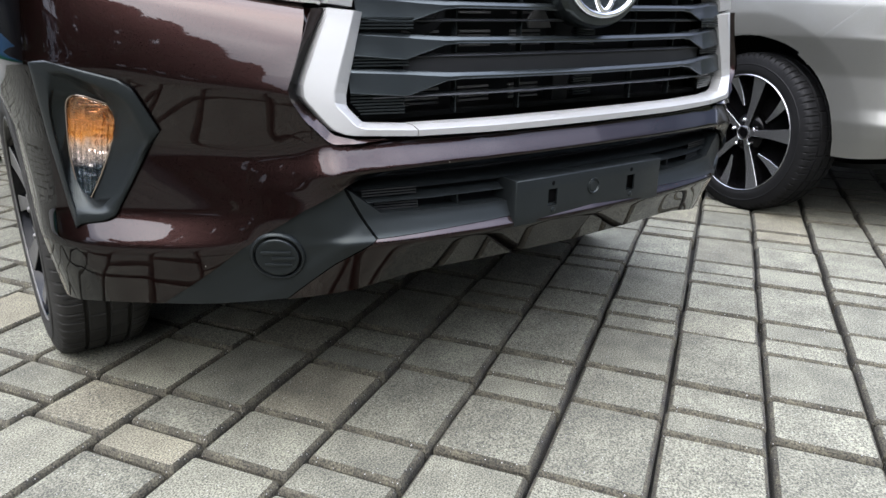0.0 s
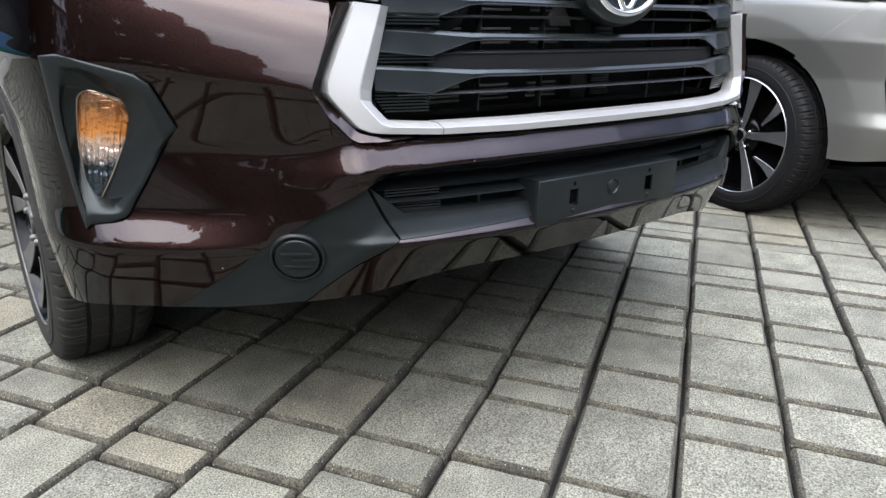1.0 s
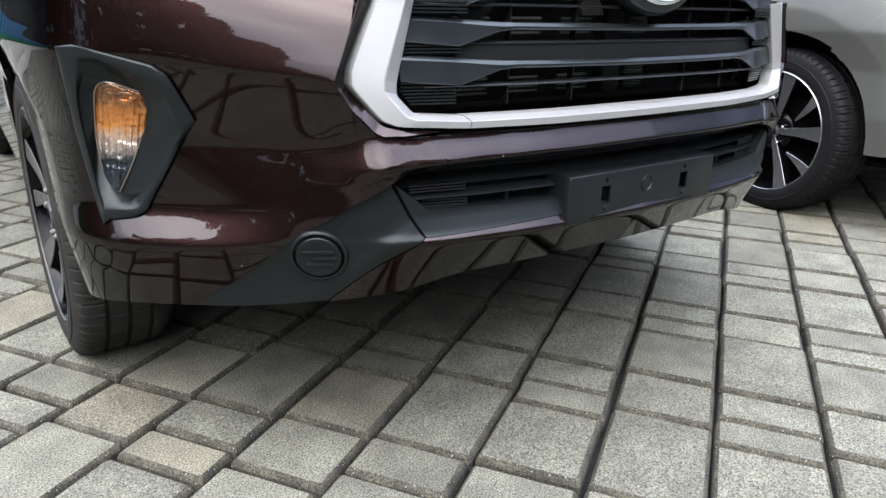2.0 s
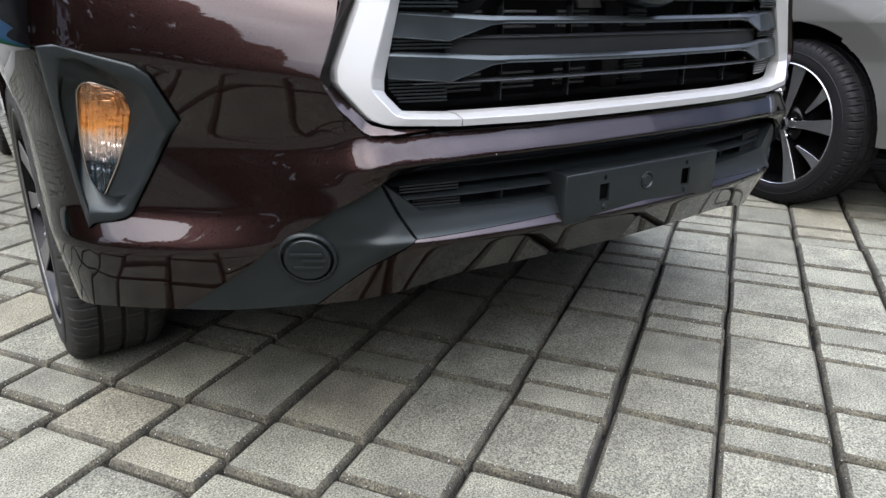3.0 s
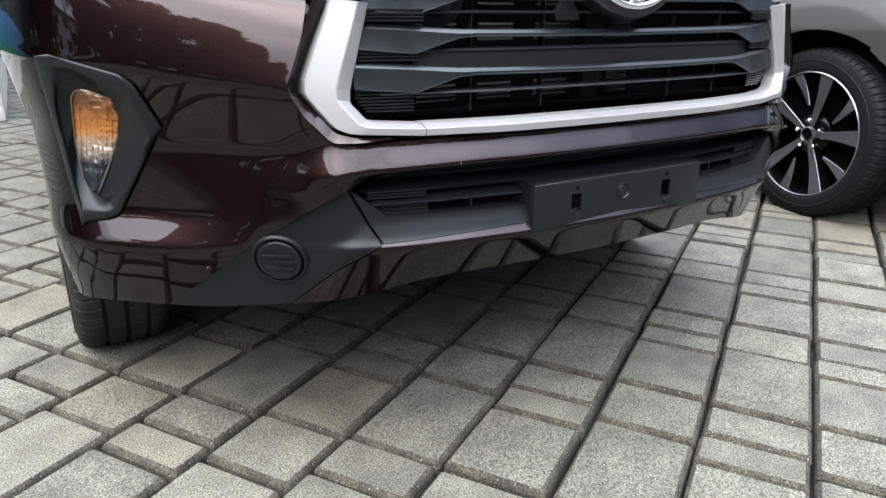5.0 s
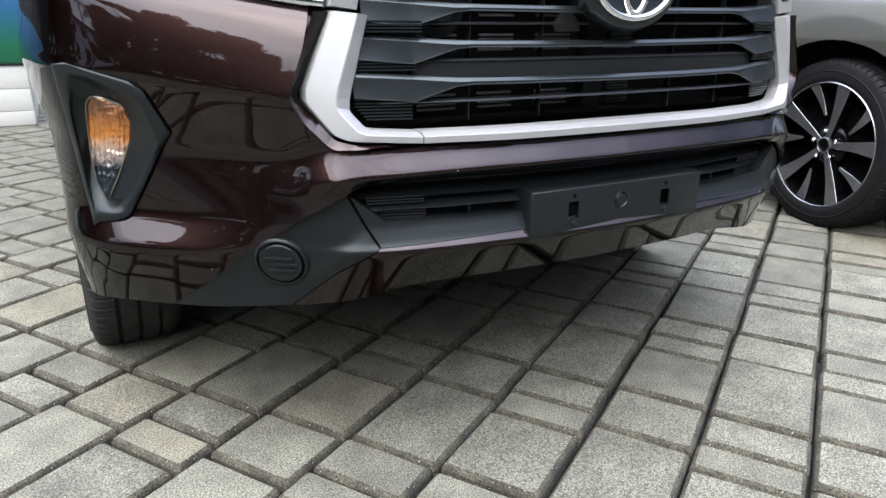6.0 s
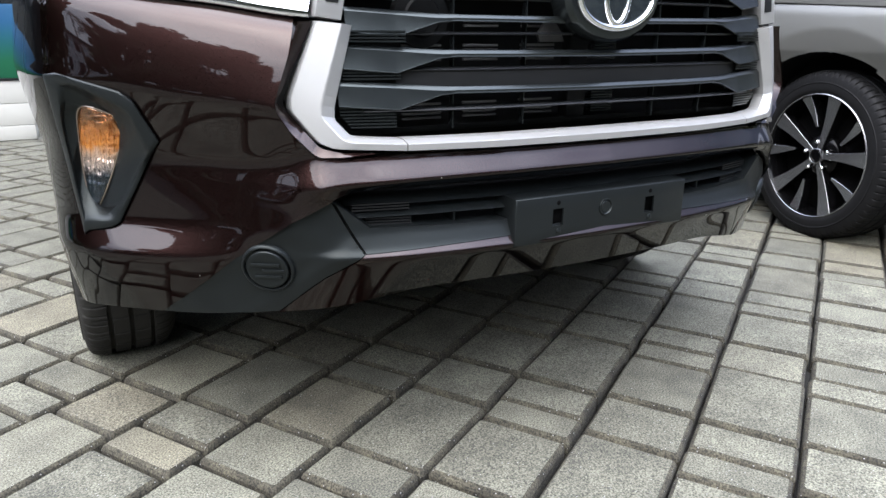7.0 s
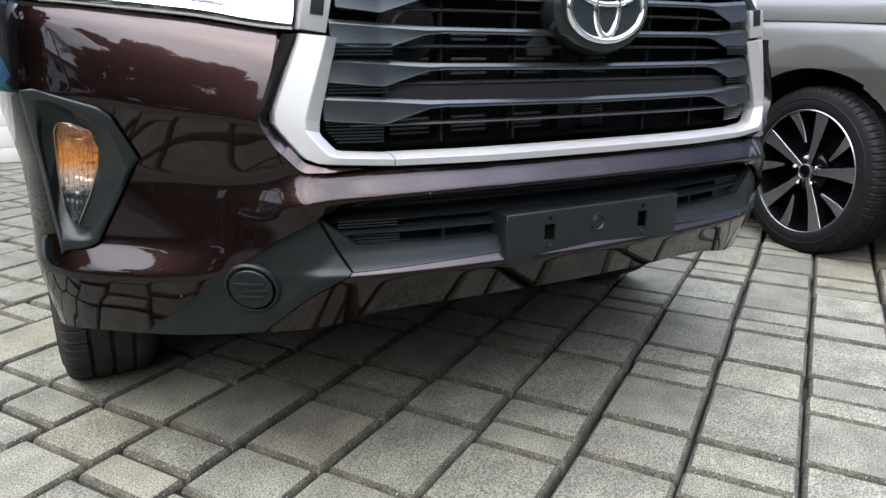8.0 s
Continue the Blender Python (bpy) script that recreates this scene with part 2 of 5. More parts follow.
def box(x0, x1, y0, y1, z0, z1, bevel=0.0, seg=2, bm=None):
    own = bmesh.new()
    bmesh.ops.create_cube(own, size=1)
    bmesh.ops.scale(own, vec=(x1 - x0, y1 - y0, z1 - z0), verts=own.verts)
    bmesh.ops.translate(own, vec=((x0 + x1) / 2, (y0 + y1) / 2, (z0 + z1) / 2), verts=own.verts)
    if bevel:
        bmesh.ops.bevel(own, geom=own.edges[:], offset=bevel, segments=seg, affect="EDGES", profile=0.6)
    return join(bm, own)


def join(bm, own):
    """Adds own to bm, or gives own back if there is no bm."""
    if bm is None:
        return own
    me = bpy.data.meshes.new("join")
    own.to_mesh(me)
    own.free()
    bm.from_mesh(me)
    bpy.data.meshes.remove(me)
    return bm


def grid(points, bm=None, closed=False):
    """A sheet of quads through rows of points."""
    bm = bm or bmesh.new()
    rows = [[bm.verts.new(p) for p in row] for row in points]
    for a, b in zip(rows, rows[1:]):
        n = len(a)
        for i in range(n if closed else n - 1):
            j = (i + 1) % n
            try:
                bm.faces.new((a[i], a[j], b[j], b[i]))
            except ValueError:
                pass
    return bm


def ring_cap(bm, pts):
    bm.faces.new([bm.verts.new(p) for p in pts])
    return bm


def lathe(profile, segments=64, shape=None):
    """Turns a profile of (radius, along x) round the x axis."""
    rows = []
    for i in range(segments):
        a = 2 * math.pi * i / segments
        row = []
        for k, (r, x) in enumerate(profile):
            rr = r - (shape(i, k) if shape else 0)
            row.append((x, rr * math.cos(a), rr * math.sin(a)))
        rows.append(row)
    rows.append(rows[0])
    bm = grid(rows)
    bmesh.ops.remove_doubles(bm, verts=bm.verts[:], dist=1e-5)
    return bm


def prism(outline, y0, y1, bevel=0.0, bm=None):
    """An outline in x, z drawn out from y0 to y1."""
    own = bmesh.new()
    a = [own.verts.new((x, y0, z)) for x, z in outline]
    b = [own.verts.new((x, y1, z)) for x, z in outline]
    own.faces.new(a)
    own.faces.new(b[::-1])
    for i in range(len(a)):
        j = (i + 1) % len(a)
        own.faces.new((a[i], b[i], b[j], a[j]))
    bmesh.ops.recalc_face_normals(own, faces=own.faces[:])
    if bevel:
        front = [e for e in own.edges if all(abs(v.co.y - y0) < 1e-6 for v in e.verts)]
        bmesh.ops.bevel(own, geom=front, offset=bevel, segments=2, affect="EDGES", profile=0.6)
    return join(bm, own)


def curve(knots):
    """A smooth function through (x, value) knots, without overshoot."""
    xs, ys = np.array([k[0] for k in knots], float), np.array([k[1] for k in knots], float)
    h, d = np.diff(xs), np.diff(ys) / np.diff(xs)
    m = np.zeros(len(xs))
    for i in range(1, len(xs) - 1):
        if d[i - 1] * d[i] > 0:
            w1, w2 = 2 * h[i] + h[i - 1], h[i] + 2 * h[i - 1]
            m[i] = (w1 + w2) / (w1 / d[i - 1] + w2 / d[i])
    m[0], m[-1] = d[0], d[-1]

    def at(x):
        x = np.clip(x, xs[0], xs[-1])
        i = np.clip(np.searchsorted(xs, x, side="right") - 1, 0, len(xs) - 2)
        t = (x - xs[i]) / h[i]
        return ((1 + 2 * t) * (1 - t) ** 2 * ys[i] + t * (1 - t) ** 2 * h[i] * m[i] + t * t * (3 - 2 * t) * ys[i + 1] + t * t * (t - 1) * h[i] * m[i + 1])
    return at


def mirrored(bm):
    """Adds the other half, across x = 0."""
    me = bpy.data.meshes.new("half")
    bm.to_mesh(me)
    other = bmesh.new()
    other.from_mesh(me)
    bpy.data.meshes.remove(me)
    bmesh.ops.scale(other, vec=(-1, 1, 1), verts=other.verts)
    bmesh.ops.reverse_faces(other, faces=other.faces[:])
    join(bm, other)
    bmesh.ops.remove_doubles(bm, verts=bm.verts[:], dist=1e-4)
    return bm


def inside(poly, x, z):
    hit = False
    for (x0, z0), (x1, z1) in zip(poly, poly[1:] + poly[:1]):
        if (z0 > z) != (z1 > z) and x < (x1 - x0) * (z - z0) / (z1 - z0) + x0:
            hit = not hit
    return hit


def score(bm, poly):
    """Cuts the sheet along the outline, seen from the front."""
    pad = 0.012
    for (x0, z0), (x1, z1) in zip(poly, poly[1:] + poly[:1]):
        lo_x, hi_x, lo_z, hi_z = min(x0, x1) - pad, max(x0, x1) + pad, min(z0, z1) - pad, max(z0, z1) + pad
        faces = [f for f in bm.faces if lo_x < f.calc_center_median().x < hi_x and lo_z < f.calc_center_median().z < hi_z and f.calc_center_median().y < 0.62]
        geom = list({v for f in faces for v in f.verts} | {e for f in faces for e in f.edges}) + faces
        if geom:
            bmesh.ops.bisect_plane(bm, geom=geom, dist=1e-6, plane_co=(x0, 0, z0), plane_no=(z1 - z0, 0, x0 - x1))


def take(bm, test):
    """Cuts the faces that pass the test out of bm and gives them as a new bmesh."""
    gone = {f.index for f in bm.faces if test(f.calc_center_median())}
    out = bmesh.new()
    known = {}
    for f in bm.faces:
        if f.index in gone:
            vs = []
            for v in f.verts:
                if v.index not in known:
                    known[v.index] = out.verts.new(v.co)
                vs.append(known[v.index])
            out.faces.new(vs)
    bmesh.ops.delete(bm, geom=[f for f in bm.faces if f.index in gone], context="FACES")
    bm.verts.index_update(), bm.faces.index_update()
    return out


def thicken(bm, way, keep=lambda p: True):
    """Draws the open edges of a sheet inwards, so that it has an edge."""
    edges = [e for e in bm.edges if e.is_boundary and all(keep(v.co) for v in e.verts)]
    made = bmesh.ops.extrude_edge_only(bm, edges=edges)
    bmesh.ops.translate(bm, vec=way, verts=[g for g in made["geom"] if isinstance(g, bmesh.types.BMVert)])
    return bm


def resample(poly, n):
    """n points evenly along a closed outline."""
    pts = [Vector(p) for p in poly] + [Vector(poly[0])]
    lens = [0.0]
    for a, b in zip(pts, pts[1:]):
        lens.append(lens[-1] + (b - a).length)
    out = []
    for k in range(n):
        d = lens[-1] * k / n
        i = max(j for j in range(len(lens) - 1) if lens[j] <= d)
        f = (d - lens[i]) / (lens[i + 1] - lens[i])
        out.append(pts[i].lerp(pts[i + 1], f))
    return out

from mathutils.bvhtree import BVHTree

# ---------------------------------------------------------------- the car's front sheet, in the car's own metres
# x across, y back from the nose, z up
PLAN = [(0, 0), (0.2, 0.0085), (0.35, 0.027), (0.457, 0.049), (0.511, 0.076), (0.582, 0.134), (0.653, 0.196), (0.730, 0.262),
        (0.806, 0.331), (0.862, 0.382), (0.895, 0.434), (0.913, 0.524), (0.922, 0.644), (0.925, 0.884), (0.923, 1.404)]
run = [0.0]
for p, q in zip(PLAN, PLAN[1:]):
    run.append(run[-1] + math.dist(p, q))
plan_x, plan_y = curve(list(zip(run, [p[0] for p in PLAN]))), curve(list(zip(run, [p[1] for p in PLAN])))
HUB_Y, HUB_Z, ARCH_R, TYRE_R = 0.964, 0.322, 0.405, 0.336

# rows from the headlamp down: height and set-back along the sheet
ROWS = [
    ([(0, 0.812), (0.52, 0.812), (0.72, 0.836), (0.83, 0.847), (0.98, 0.861), (1.25, 0.88), (2.1, 0.93)], [(0, 0.03), (0.5, 0.024), (0.8, 0.016), (1.05, 0.013), (1.15, 0.014), (1.25, 0.010), (1.4, 0.004), (2.1, 0.006)]),
    ([(0, 0.76), (0.5, 0.762), (0.9, 0.79), (1.25, 0.80), (2.1, 0.83)], [(0, 0.03), (0.5, 0.000), (0.62, -0.004), (0.8, -0.007), (0.95, 0.001), (1.05, 0.006), (1.2, 0.000), (1.35, -0.006), (2.1, -0.006)]),
    ([(0, 0.66), (0.5, 0.66), (0.58, 0.685), (0.65, 0.692), (0.75, 0.70), (0.85, 0.711), (0.94, 0.722), (1.1, 0.73), (2.1, 0.73)], [(0, -0.015), (0.45, -0.018), (0.55, -0.020), (0.60, -0.021), (0.66, -0.021), (0.75, -0.0195), (0.85, -0.018), (0.95, -0.006), (1.05, -0.001), (1.2, -0.007), (1.35, -0.012), (2.1, -0.012)]),
    ([(0, 0.65), (0.5, 0.65), (0.58, 0.675), (0.65, 0.681), (0.75, 0.688), (0.85, 0.699), (0.94, 0.71), (1.1, 0.715), (2.1, 0.715)], [(0, -0.012), (0.45, -0.014), (0.55, -0.017), (0.60, -0.018), (0.66, -0.018), (0.75, -0.016), (0.85, -0.013), (0.95, -0.004), (1.05, 0.001), (1.2, -0.005), (1.35, -0.009), (2.1, -0.010)]),
    ([(0, 0.635), (0.5, 0.635), (0.6, 0.645), (2.1, 0.65)], [(0, 0.005), (0.43, 0.003), (0.48, -0.006), (0.53, -0.010), (0.58, -0.011), (0.64, -0.002), (0.7, 0.003), (0.8, 0.005), (0.95, 0.004), (1.2, 0.006), (2.1, 0.006)]),
    ([(0, 0.606), (0.45, 0.607), (0.53, 0.612), (0.62, 0.59), (2.1, 0.58)], [(0, 0.017), (0.43, 0.018), (0.47, 0.017), (0.50, 0.0135), (0.525, 0.005), (0.55, -0.006), (0.60, -0.006), (0.64, 0.004), (0.70, 0.0225), (0.80, 0.022), (0.95, 0.015), (1.2, 0.011), (2.1, 0.010)]),
    ([(0, 0.5755), (0.2, 0.574), (0.33, 0.5725), (0.41, 0.570), (0.5, 0.566), (0.62, 0.56), (2.1, 0.545)], [(0, -0.004), (0.45, -0.004), (0.50, -0.008), (0.57, -0.010), (0.62, -0.002), (0.70, 0.0180), (0.80, 0.0172), (0.95, 0.010), (1.2, 0.014), (2.1, 0.013)]),
    ([(0, 0.5705), (0.2, 0.569), (0.33, 0.5675), (0.41, 0.565), (0.5, 0.560), (0.62, 0.55), (2.1, 0.53)], [(0, -0.003), (0.45, -0.003), (0.50, -0.007), (0.57, -0.010), (0.62, -0.002), (0.70, 0.0155), (0.80, 0.0148), (0.95, 0.008), (1.2, 0.014), (2.1, 0.013)]),
    ([(0, 0.5495), (0.42, 0.5480), (0.5, 0.538), (0.62, 0.52), (2.1, 0.51)], [(0, 0.030), (0.42, 0.029), (0.50, 0.012), (0.57, -0.005), (0.62, 0.000), (0.70, 0.0085), (0.80, 0.008), (0.95, 0.004), (1.2, 0.016), (2.1, 0.015)]),
    ([(0, 0.481), (0.5, 0.482), (0.65, 0.482), (0.8, 0.474), (2.1, 0.475)], [(0, 0.022), (0.45, 0.022), (0.50, 0.014), (0.57, -0.006), (0.65, 0.000), (0.78, 0.0075), (0.9, 0.0115), (1.0, 0.007), (1.2, 0.017), (2.1, 0.017)]),
    ([(0, 0.455), (0.5, 0.452), (0.62, 0.445), (0.75, 0.432), (0.95, 0.428), (2.1, 0.43)], [(0, 0.008), (0.45, 0.008), (0.52, 0.004), (0.62, 0.000), (0.75, -0.013), (0.88, -0.026), (0.96, -0.018), (1.05, 0.001), (1.2, 0.014), (2.1, 0.018)]),
    ([(0, 0.4415), (0.5, 0.4395), (0.62, 0.432), (0.75, 0.417), (0.95, 0.412), (2.1, 0.41)], [(0, -0.003), (0.45, -0.003), (0.52, 0.0), (0.62, -0.005), (0.75, -0.0155), (0.88, -0.0265), (0.96, -0.0175), (1.05, 0.003), (1.2, 0.018), (2.1, 0.020)]),
    ([(0, 0.405), (0.5, 0.40), (0.8, 0.375), (2.1, 0.37)], [(0, 0.027), (0.34, 0.027), (0.427, 0.0275), (0.467, 0.0285), (0.513, 0.0260), (0.563, 0.016), (0.613, 0.005), (0.66, -0.002), (0.70, -0.005), (0.78, -0.007), (0.88, -0.0105), (0.98, -0.001), (1.1, 0.014), (1.2, 0.025), (2.1, 0.027)]),
    ([(0, 0.362), (0.36, 0.361), (0.42, 0.354), (0.48, 0.344), (0.55, 0.336), (0.62, 0.330), (0.78, 0.314), (0.95, 0.307), (1.15, 0.287), (2.1, 0.28)], [(0, 0.060), (0.34, 0.060), (0.427, 0.060), (0.467, 0.0615), (0.513, 0.055), (0.563, 0.036), (0.613, 0.016), (0.66, 0.009), (0.70, 0.008), (0.78, 0.010), (0.88, 0.014), (0.98, 0.022), (1.15, 0.034), (2.1, 0.034)]),
]
row_fn = [(curve(z), curve(off)) for z, off in ROWS]


def smoothed(values, sigma, axis):
    """Values run through a soft window along one axis, with the ends held."""
    n = max(1, int(3 * sigma))
    w = np.exp(-0.5 * (np.arange(-n, n + 1) / sigma) ** 2)
    pad = [(0, 0)] * values.ndim
    pad[axis] = (n, n)
    wide = np.pad(values, pad, mode="reflect", reflect_type="odd")
    return np.apply_along_axis(lambda v: np.convolve(v, w / w.sum(), mode="valid"), axis, wide)


# the bumper's corner: crease under the headlamp, hollow beside the lamp, shelf and lower edge
HOLLOW = curve([(0, 0.003), (0.5, 0.004), (0.6, 0.0115), (0.7, 0.0175), (0.8, 0.0213), (0.88, 0.0220), (0.95, 0.0207), (1.1, 0.017), (2.1, 0.016)])
SHELF = curve([(0, -0.014), (0.5, -0.014), (0.6, -0.011), (0.7, 0.001), (0.8, 0.0093), (0.88, 0.0142), (0.95, 0.0145), (1.05, 0.0135), (1.2, 0.015), (2.1, 0.016)])


def corner_profile(s, z):
    """The set-back of the bumper's corner at the heights z, with softly rounded creases."""
    rows = [(float(f(s)), float(o(s))) for f, o in (row_fn[13], row_fn[12], row_fn[11])]
    rows[2] = (rows[2][0] + 0.012, rows[2][1])
    rows += [(0.477, float(SHELF(s))), (0.592, float(HOLLOW(s)))]
    rows += [(float(f(s)), float(o(s))) for f, o in (row_fn[2], row_fn[1], row_fn[0])]
    (za, oa), (zb, ob), (zc, oc), (zd, od) = rows[0], rows[1], rows[-2], rows[-1]
    rows = [(za - 0.05, oa + (oa - ob) * 0.05 / (zb - za))] + rows + [(zd + 0.05, od + (od - oc) * 0.05 / (zd - zc))]
    zs, os = [r[0] for r in rows], [r[1] for r in rows]
    shifts = np.linspace(-2.4, 2.4, 13)
    weights = np.exp(-0.5 * shifts ** 2)
    return sum(w * np.interp(z + d * 0.0065, zs, os) for d, w in zip(shifts, weights)) / weights.sum()


def front_sheet(columns=260, steps=8):
    ss = np.linspace(0, run[-1], columns)
    px, py = smoothed(plan_x(ss), 5.4, 0), smoothed(plan_y(ss), 5.4, 0)
    px[0], py[0] = 0, py[0]
    tx, ty = np.gradient(px, ss), np.gradient(py, ss)
    norm = np.hypot(tx, ty)
    nx, ny = -ty / norm, tx / norm
    nx[0], ny[0] = 0, 1
    zs = np.array([smoothed(z(ss), 5.8, 0) for z, _ in row_fn])
    offs = np.array([smoothed(o(ss), 5.8, 0) for _, o in row_fn])
    for k, sigma in ((11, 8.0), (12, 13.0), (13, 13.0)):
        offs[k] = smoothed(offs[k], sigma, 0)
    # under the lip the apron is a plain ruled slope
    ruled = offs[11] + (offs[13] - offs[11]) * (zs[11] - zs[12]) / (zs[11] - zs[13])
    keep = np.clip((ss - 0.54) / 0.14, 0, 1)
    offs[12] = ruled + (offs[12] - ruled) * keep * keep * (3 - 2 * keep)
    rr = np.linspace(0, len(ROWS) - 1, (len(ROWS) - 1) * steps + 1)
    z, o = np.zeros((len(rr), columns)), np.zeros((len(rr), columns))
    for c in range(columns):
        z[:, c] = np.interp(rr, range(len(ROWS)), zs[:, c])
        o[:, c] = np.interp(z[:, c][::-1], zs[::-1, c], offs[::-1, c])[::-1]
    # round the creases between the rows
    soft = np.clip((ss - 0.50) / 0.12, 0, 1)
    soft = soft * soft * (3 - 2 * soft)
    z, o = (smoothed(f, 1.3, 0) * (1 - soft) + smoothed(f, 2.8, 0) * soft for f in (z, o))
    at_corner = np.array([corner_profile(s, z[:, c]) for c, s in enumerate(ss)]).T
    crease = smoothed(row_fn[2][0](ss), 5.8, 0)
    below = np.clip((crease[None, :] + 0.012 - z) / 0.022, 0, 1) * soft
    o = o * (1 - below) + smoothed(at_corner, 13.0, 1) * below
    points = []
    for k in range(len(rr)):
        # the wheel arch stands out a little from the wing
        far = np.hypot(py - HUB_Y, z[k] - HUB_Z)
        out = far - ARCH_R
        flare = np.where(out < 0.085, 0.009 + 0.008 * np.clip(out / 0.085, -0.5, 1), 0.017 * np.clip(1 - (out - 0.085) / 0.30, 0, 1)) * np.clip((ss - 1.0) / 0.2, 0, 1)
        # the upper edge rolls over towards the headlamp
        d = o[k] + (0.0005 * (4 - k) ** 2 if k < 4 else 0.0) - flare + 0.009 * np.clip((ss - 1.05) / 0.15, 0, 1)
        # the corner cladding is hollowed along its length
        along, over = ((px - 0.591) * 0.20 - (z[k] - 0.412) * 0.17) / 0.2625, ((px - 0.591) * 0.17 + (z[k] - 0.412) * 0.20) / 0.2625
        d = d + 0.0055 * np.exp(-(over / 0.033) ** 6) * np.clip(1.6 - np.abs(along + 0.005) / 0.085, 0, 1)
        points.append(list(zip(px + nx * d, py + ny * d, z[k])))
    return grid(points)


GRILLE_HOLE = [(-0.05, 0.6065), (0.388, 0.6075), (0.490, 0.6045), (0.522, 0.608), (0.554, 0.642), (0.574, 0.676), (0.577, 0.693), (0.552, 0.759), (0.533, 0.815), (0.510, 0.95), (-0.05, 0.95)]
INTAKE = [(-0.05, 0.481), (0.3, 0.483), (0.443, 0.487), (0.50, 0.535), (0.488, 0.545), (0.455, 0.5535), (-0.05, 0.5555)]
CLADDING = [(0.652, 0.25), (0.574, 0.333), (0.513, 0.401), (0.456, 0.447), (0.50, 0.535), (0.557, 0.502), (0.645, 0.430), (0.736, 0.332), (0.806, 0.25)]
LIP = [(-0.05, 0.456), (0.196, 0.456), (0.456, 0.447), (0.50, 0.535), (0.443, 0.487), (0.3, 0.483), (-0.05, 0.481)]
APRON = [(-0.05, 0.25), (-0.05, 0.456), (0.196, 0.456), (0.456, 0.447), (0.513, 0.401), (0.574, 0.333), (0.652, 0.25)]
SEAM_GAP = [(0.4548, 0.4478), (0.4582, 0.4460), (0.5022, 0.5335), (0.4982, 0.5365)]
BEZEL = [(0.885, 0.725), (0.866, 0.729), (0.780, 0.704), (0.762, 0.690), (0.729, 0.621), (0.802, 0.473), (0.818, 0.464), (0.852, 0.456), (0.860, 0.448)]
LENS = [(0.843, 0.681), (0.767, 0.652), (0.806, 0.546), (0.834, 0.486), (0.843, 0.489), (0.848, 0.572)]
SEAM = ((0.731, 0.67), (0.518, 0.873))


def car_front(car):
    sheet = front_sheet()
    tree = BVHTree.FromBMesh(sheet)

    def front(x, z, off=0.0):
        hit = tree.ray_cast(Vector((x, -1, z)), Vector((0, 1, 0)))[0]
        return (hit.y if hit else 0.5) + off

    for poly in (GRILLE_HOLE, INTAKE, CLADDING, LIP, BEZEL, SEAM_GAP):
        score(sheet, poly)
    # seam between bumper and wing, and the round of the wheel arch
    (ya, za), (yb, zb) = SEAM
    across = Vector((0, zb - za, ya - yb)).normalized()
    for d in (-0.002, 0.002):
        side = [f for f in sheet.faces if f.calc_center_median().y > 0.45]
        geom = list({v for f in side for v in f.verts} | {e for f in side for e in f.edges}) + side
        bmesh.ops.bisect_plane(sheet, geom=geom, dist=1e-6, plane_co=Vector((0.9, ya, za)) + across * d, plane_no=across)
    for k in range(40):
        a0 = math.pi * 2 * k / 40
        n = Vector((0, math.cos(a0), math.sin(a0)))
        t = Vector((0, -n.z, n.y))
        co = Vector((0.9, HUB_Y, HUB_Z)) + n * ARCH_R
        near = [f for f in sheet.faces if f.calc_center_median().y > 0.45 and (f.calc_center_median() - co).yz.length < 0.05]
        geom = list({v for f in near for v in f.verts} | {e for f in near for e in f.edges}) + near
        if near:
            bmesh.ops.bisect_plane(sheet, geom=geom, dist=1e-6, plane_co=co, plane_no=n)
    sheet.verts.index_update(), sheet.faces.index_update()
    take(sheet, lambda c: c.y > 0.45 and math.hypot(c.y - HUB_Y, c.z - HUB_Z) < ARCH_R - 0.0005).free()
    gap = take(sheet, lambda c: c.y > 0.45 and abs(across.dot(c - Vector((0.9, ya, za)))) < 0.002)
    # a black strip behind the slot paints the seam's shade
    for sx in (1, -1):
        g = gap.copy()
        bmesh.ops.scale(g, vec=(sx, 1, 1), verts=g.verts)
        bmesh.ops.translate(g, vec=(-0.002 * sx, 0.0005, 0), verts=g.verts)
        part("panel_gap", g, CAVITY_SHADE, car, "dark gap between bumper and wing")
    gap.free()
    take(sheet, lambda c: c.y < 0.45 and inside(GRILLE_HOLE, c.x, c.z)).free()
    take(sheet, lambda c: c.y < 0.45 and inside(INTAKE, c.x, c.z)).free()
    take(sheet, lambda c: c.y < 0.45 and inside(BEZEL, c.x, c.z)).free()
    spot, step = Vector((0.594, front(0.594, 0.4155), 0.4155)), 0.03
    lean = Vector((front(0.591 + step, 0.412) - front(0.591 - step, 0.412), -2 * step, front(0.591, 0.412 + step) - front(0.591, 0.412 - step))).normalized()
    take(sheet, lambda c: c.y < 0.45 and inside(SEAM_GAP, c.x, c.z)).free()
    cladding = take(sheet, lambda c: c.y < 0.6 and inside(CLADDING, c.x, c.z))
    lip = take(sheet, lambda c: c.y < 0.4 and inside(LIP, c.x, c.z))
    apron = take(sheet, lambda c: c.y < 0.4 and inside(APRON, c.x, c.z))
    # the shoulder of the strip stands proud of the black corner
    for v in sheet.verts:
        if v.co.y < 0.4:
            u = np.interp(v.co.x, [0.46, 0.515, 0.54, 0.63], [0, 1, 1, 0]) * np.interp(v.co.z, [0.535, 0.63], [1, 0])
            v.co += Vector((0.0088, -0.0102, 0)) * (u * u * (3 - 2 * u))
    wing = take(sheet, lambda c: c.y > 0.4 and (c.y - ya) * (zb - za) - (c.z - za) * (yb - ya) > 0)

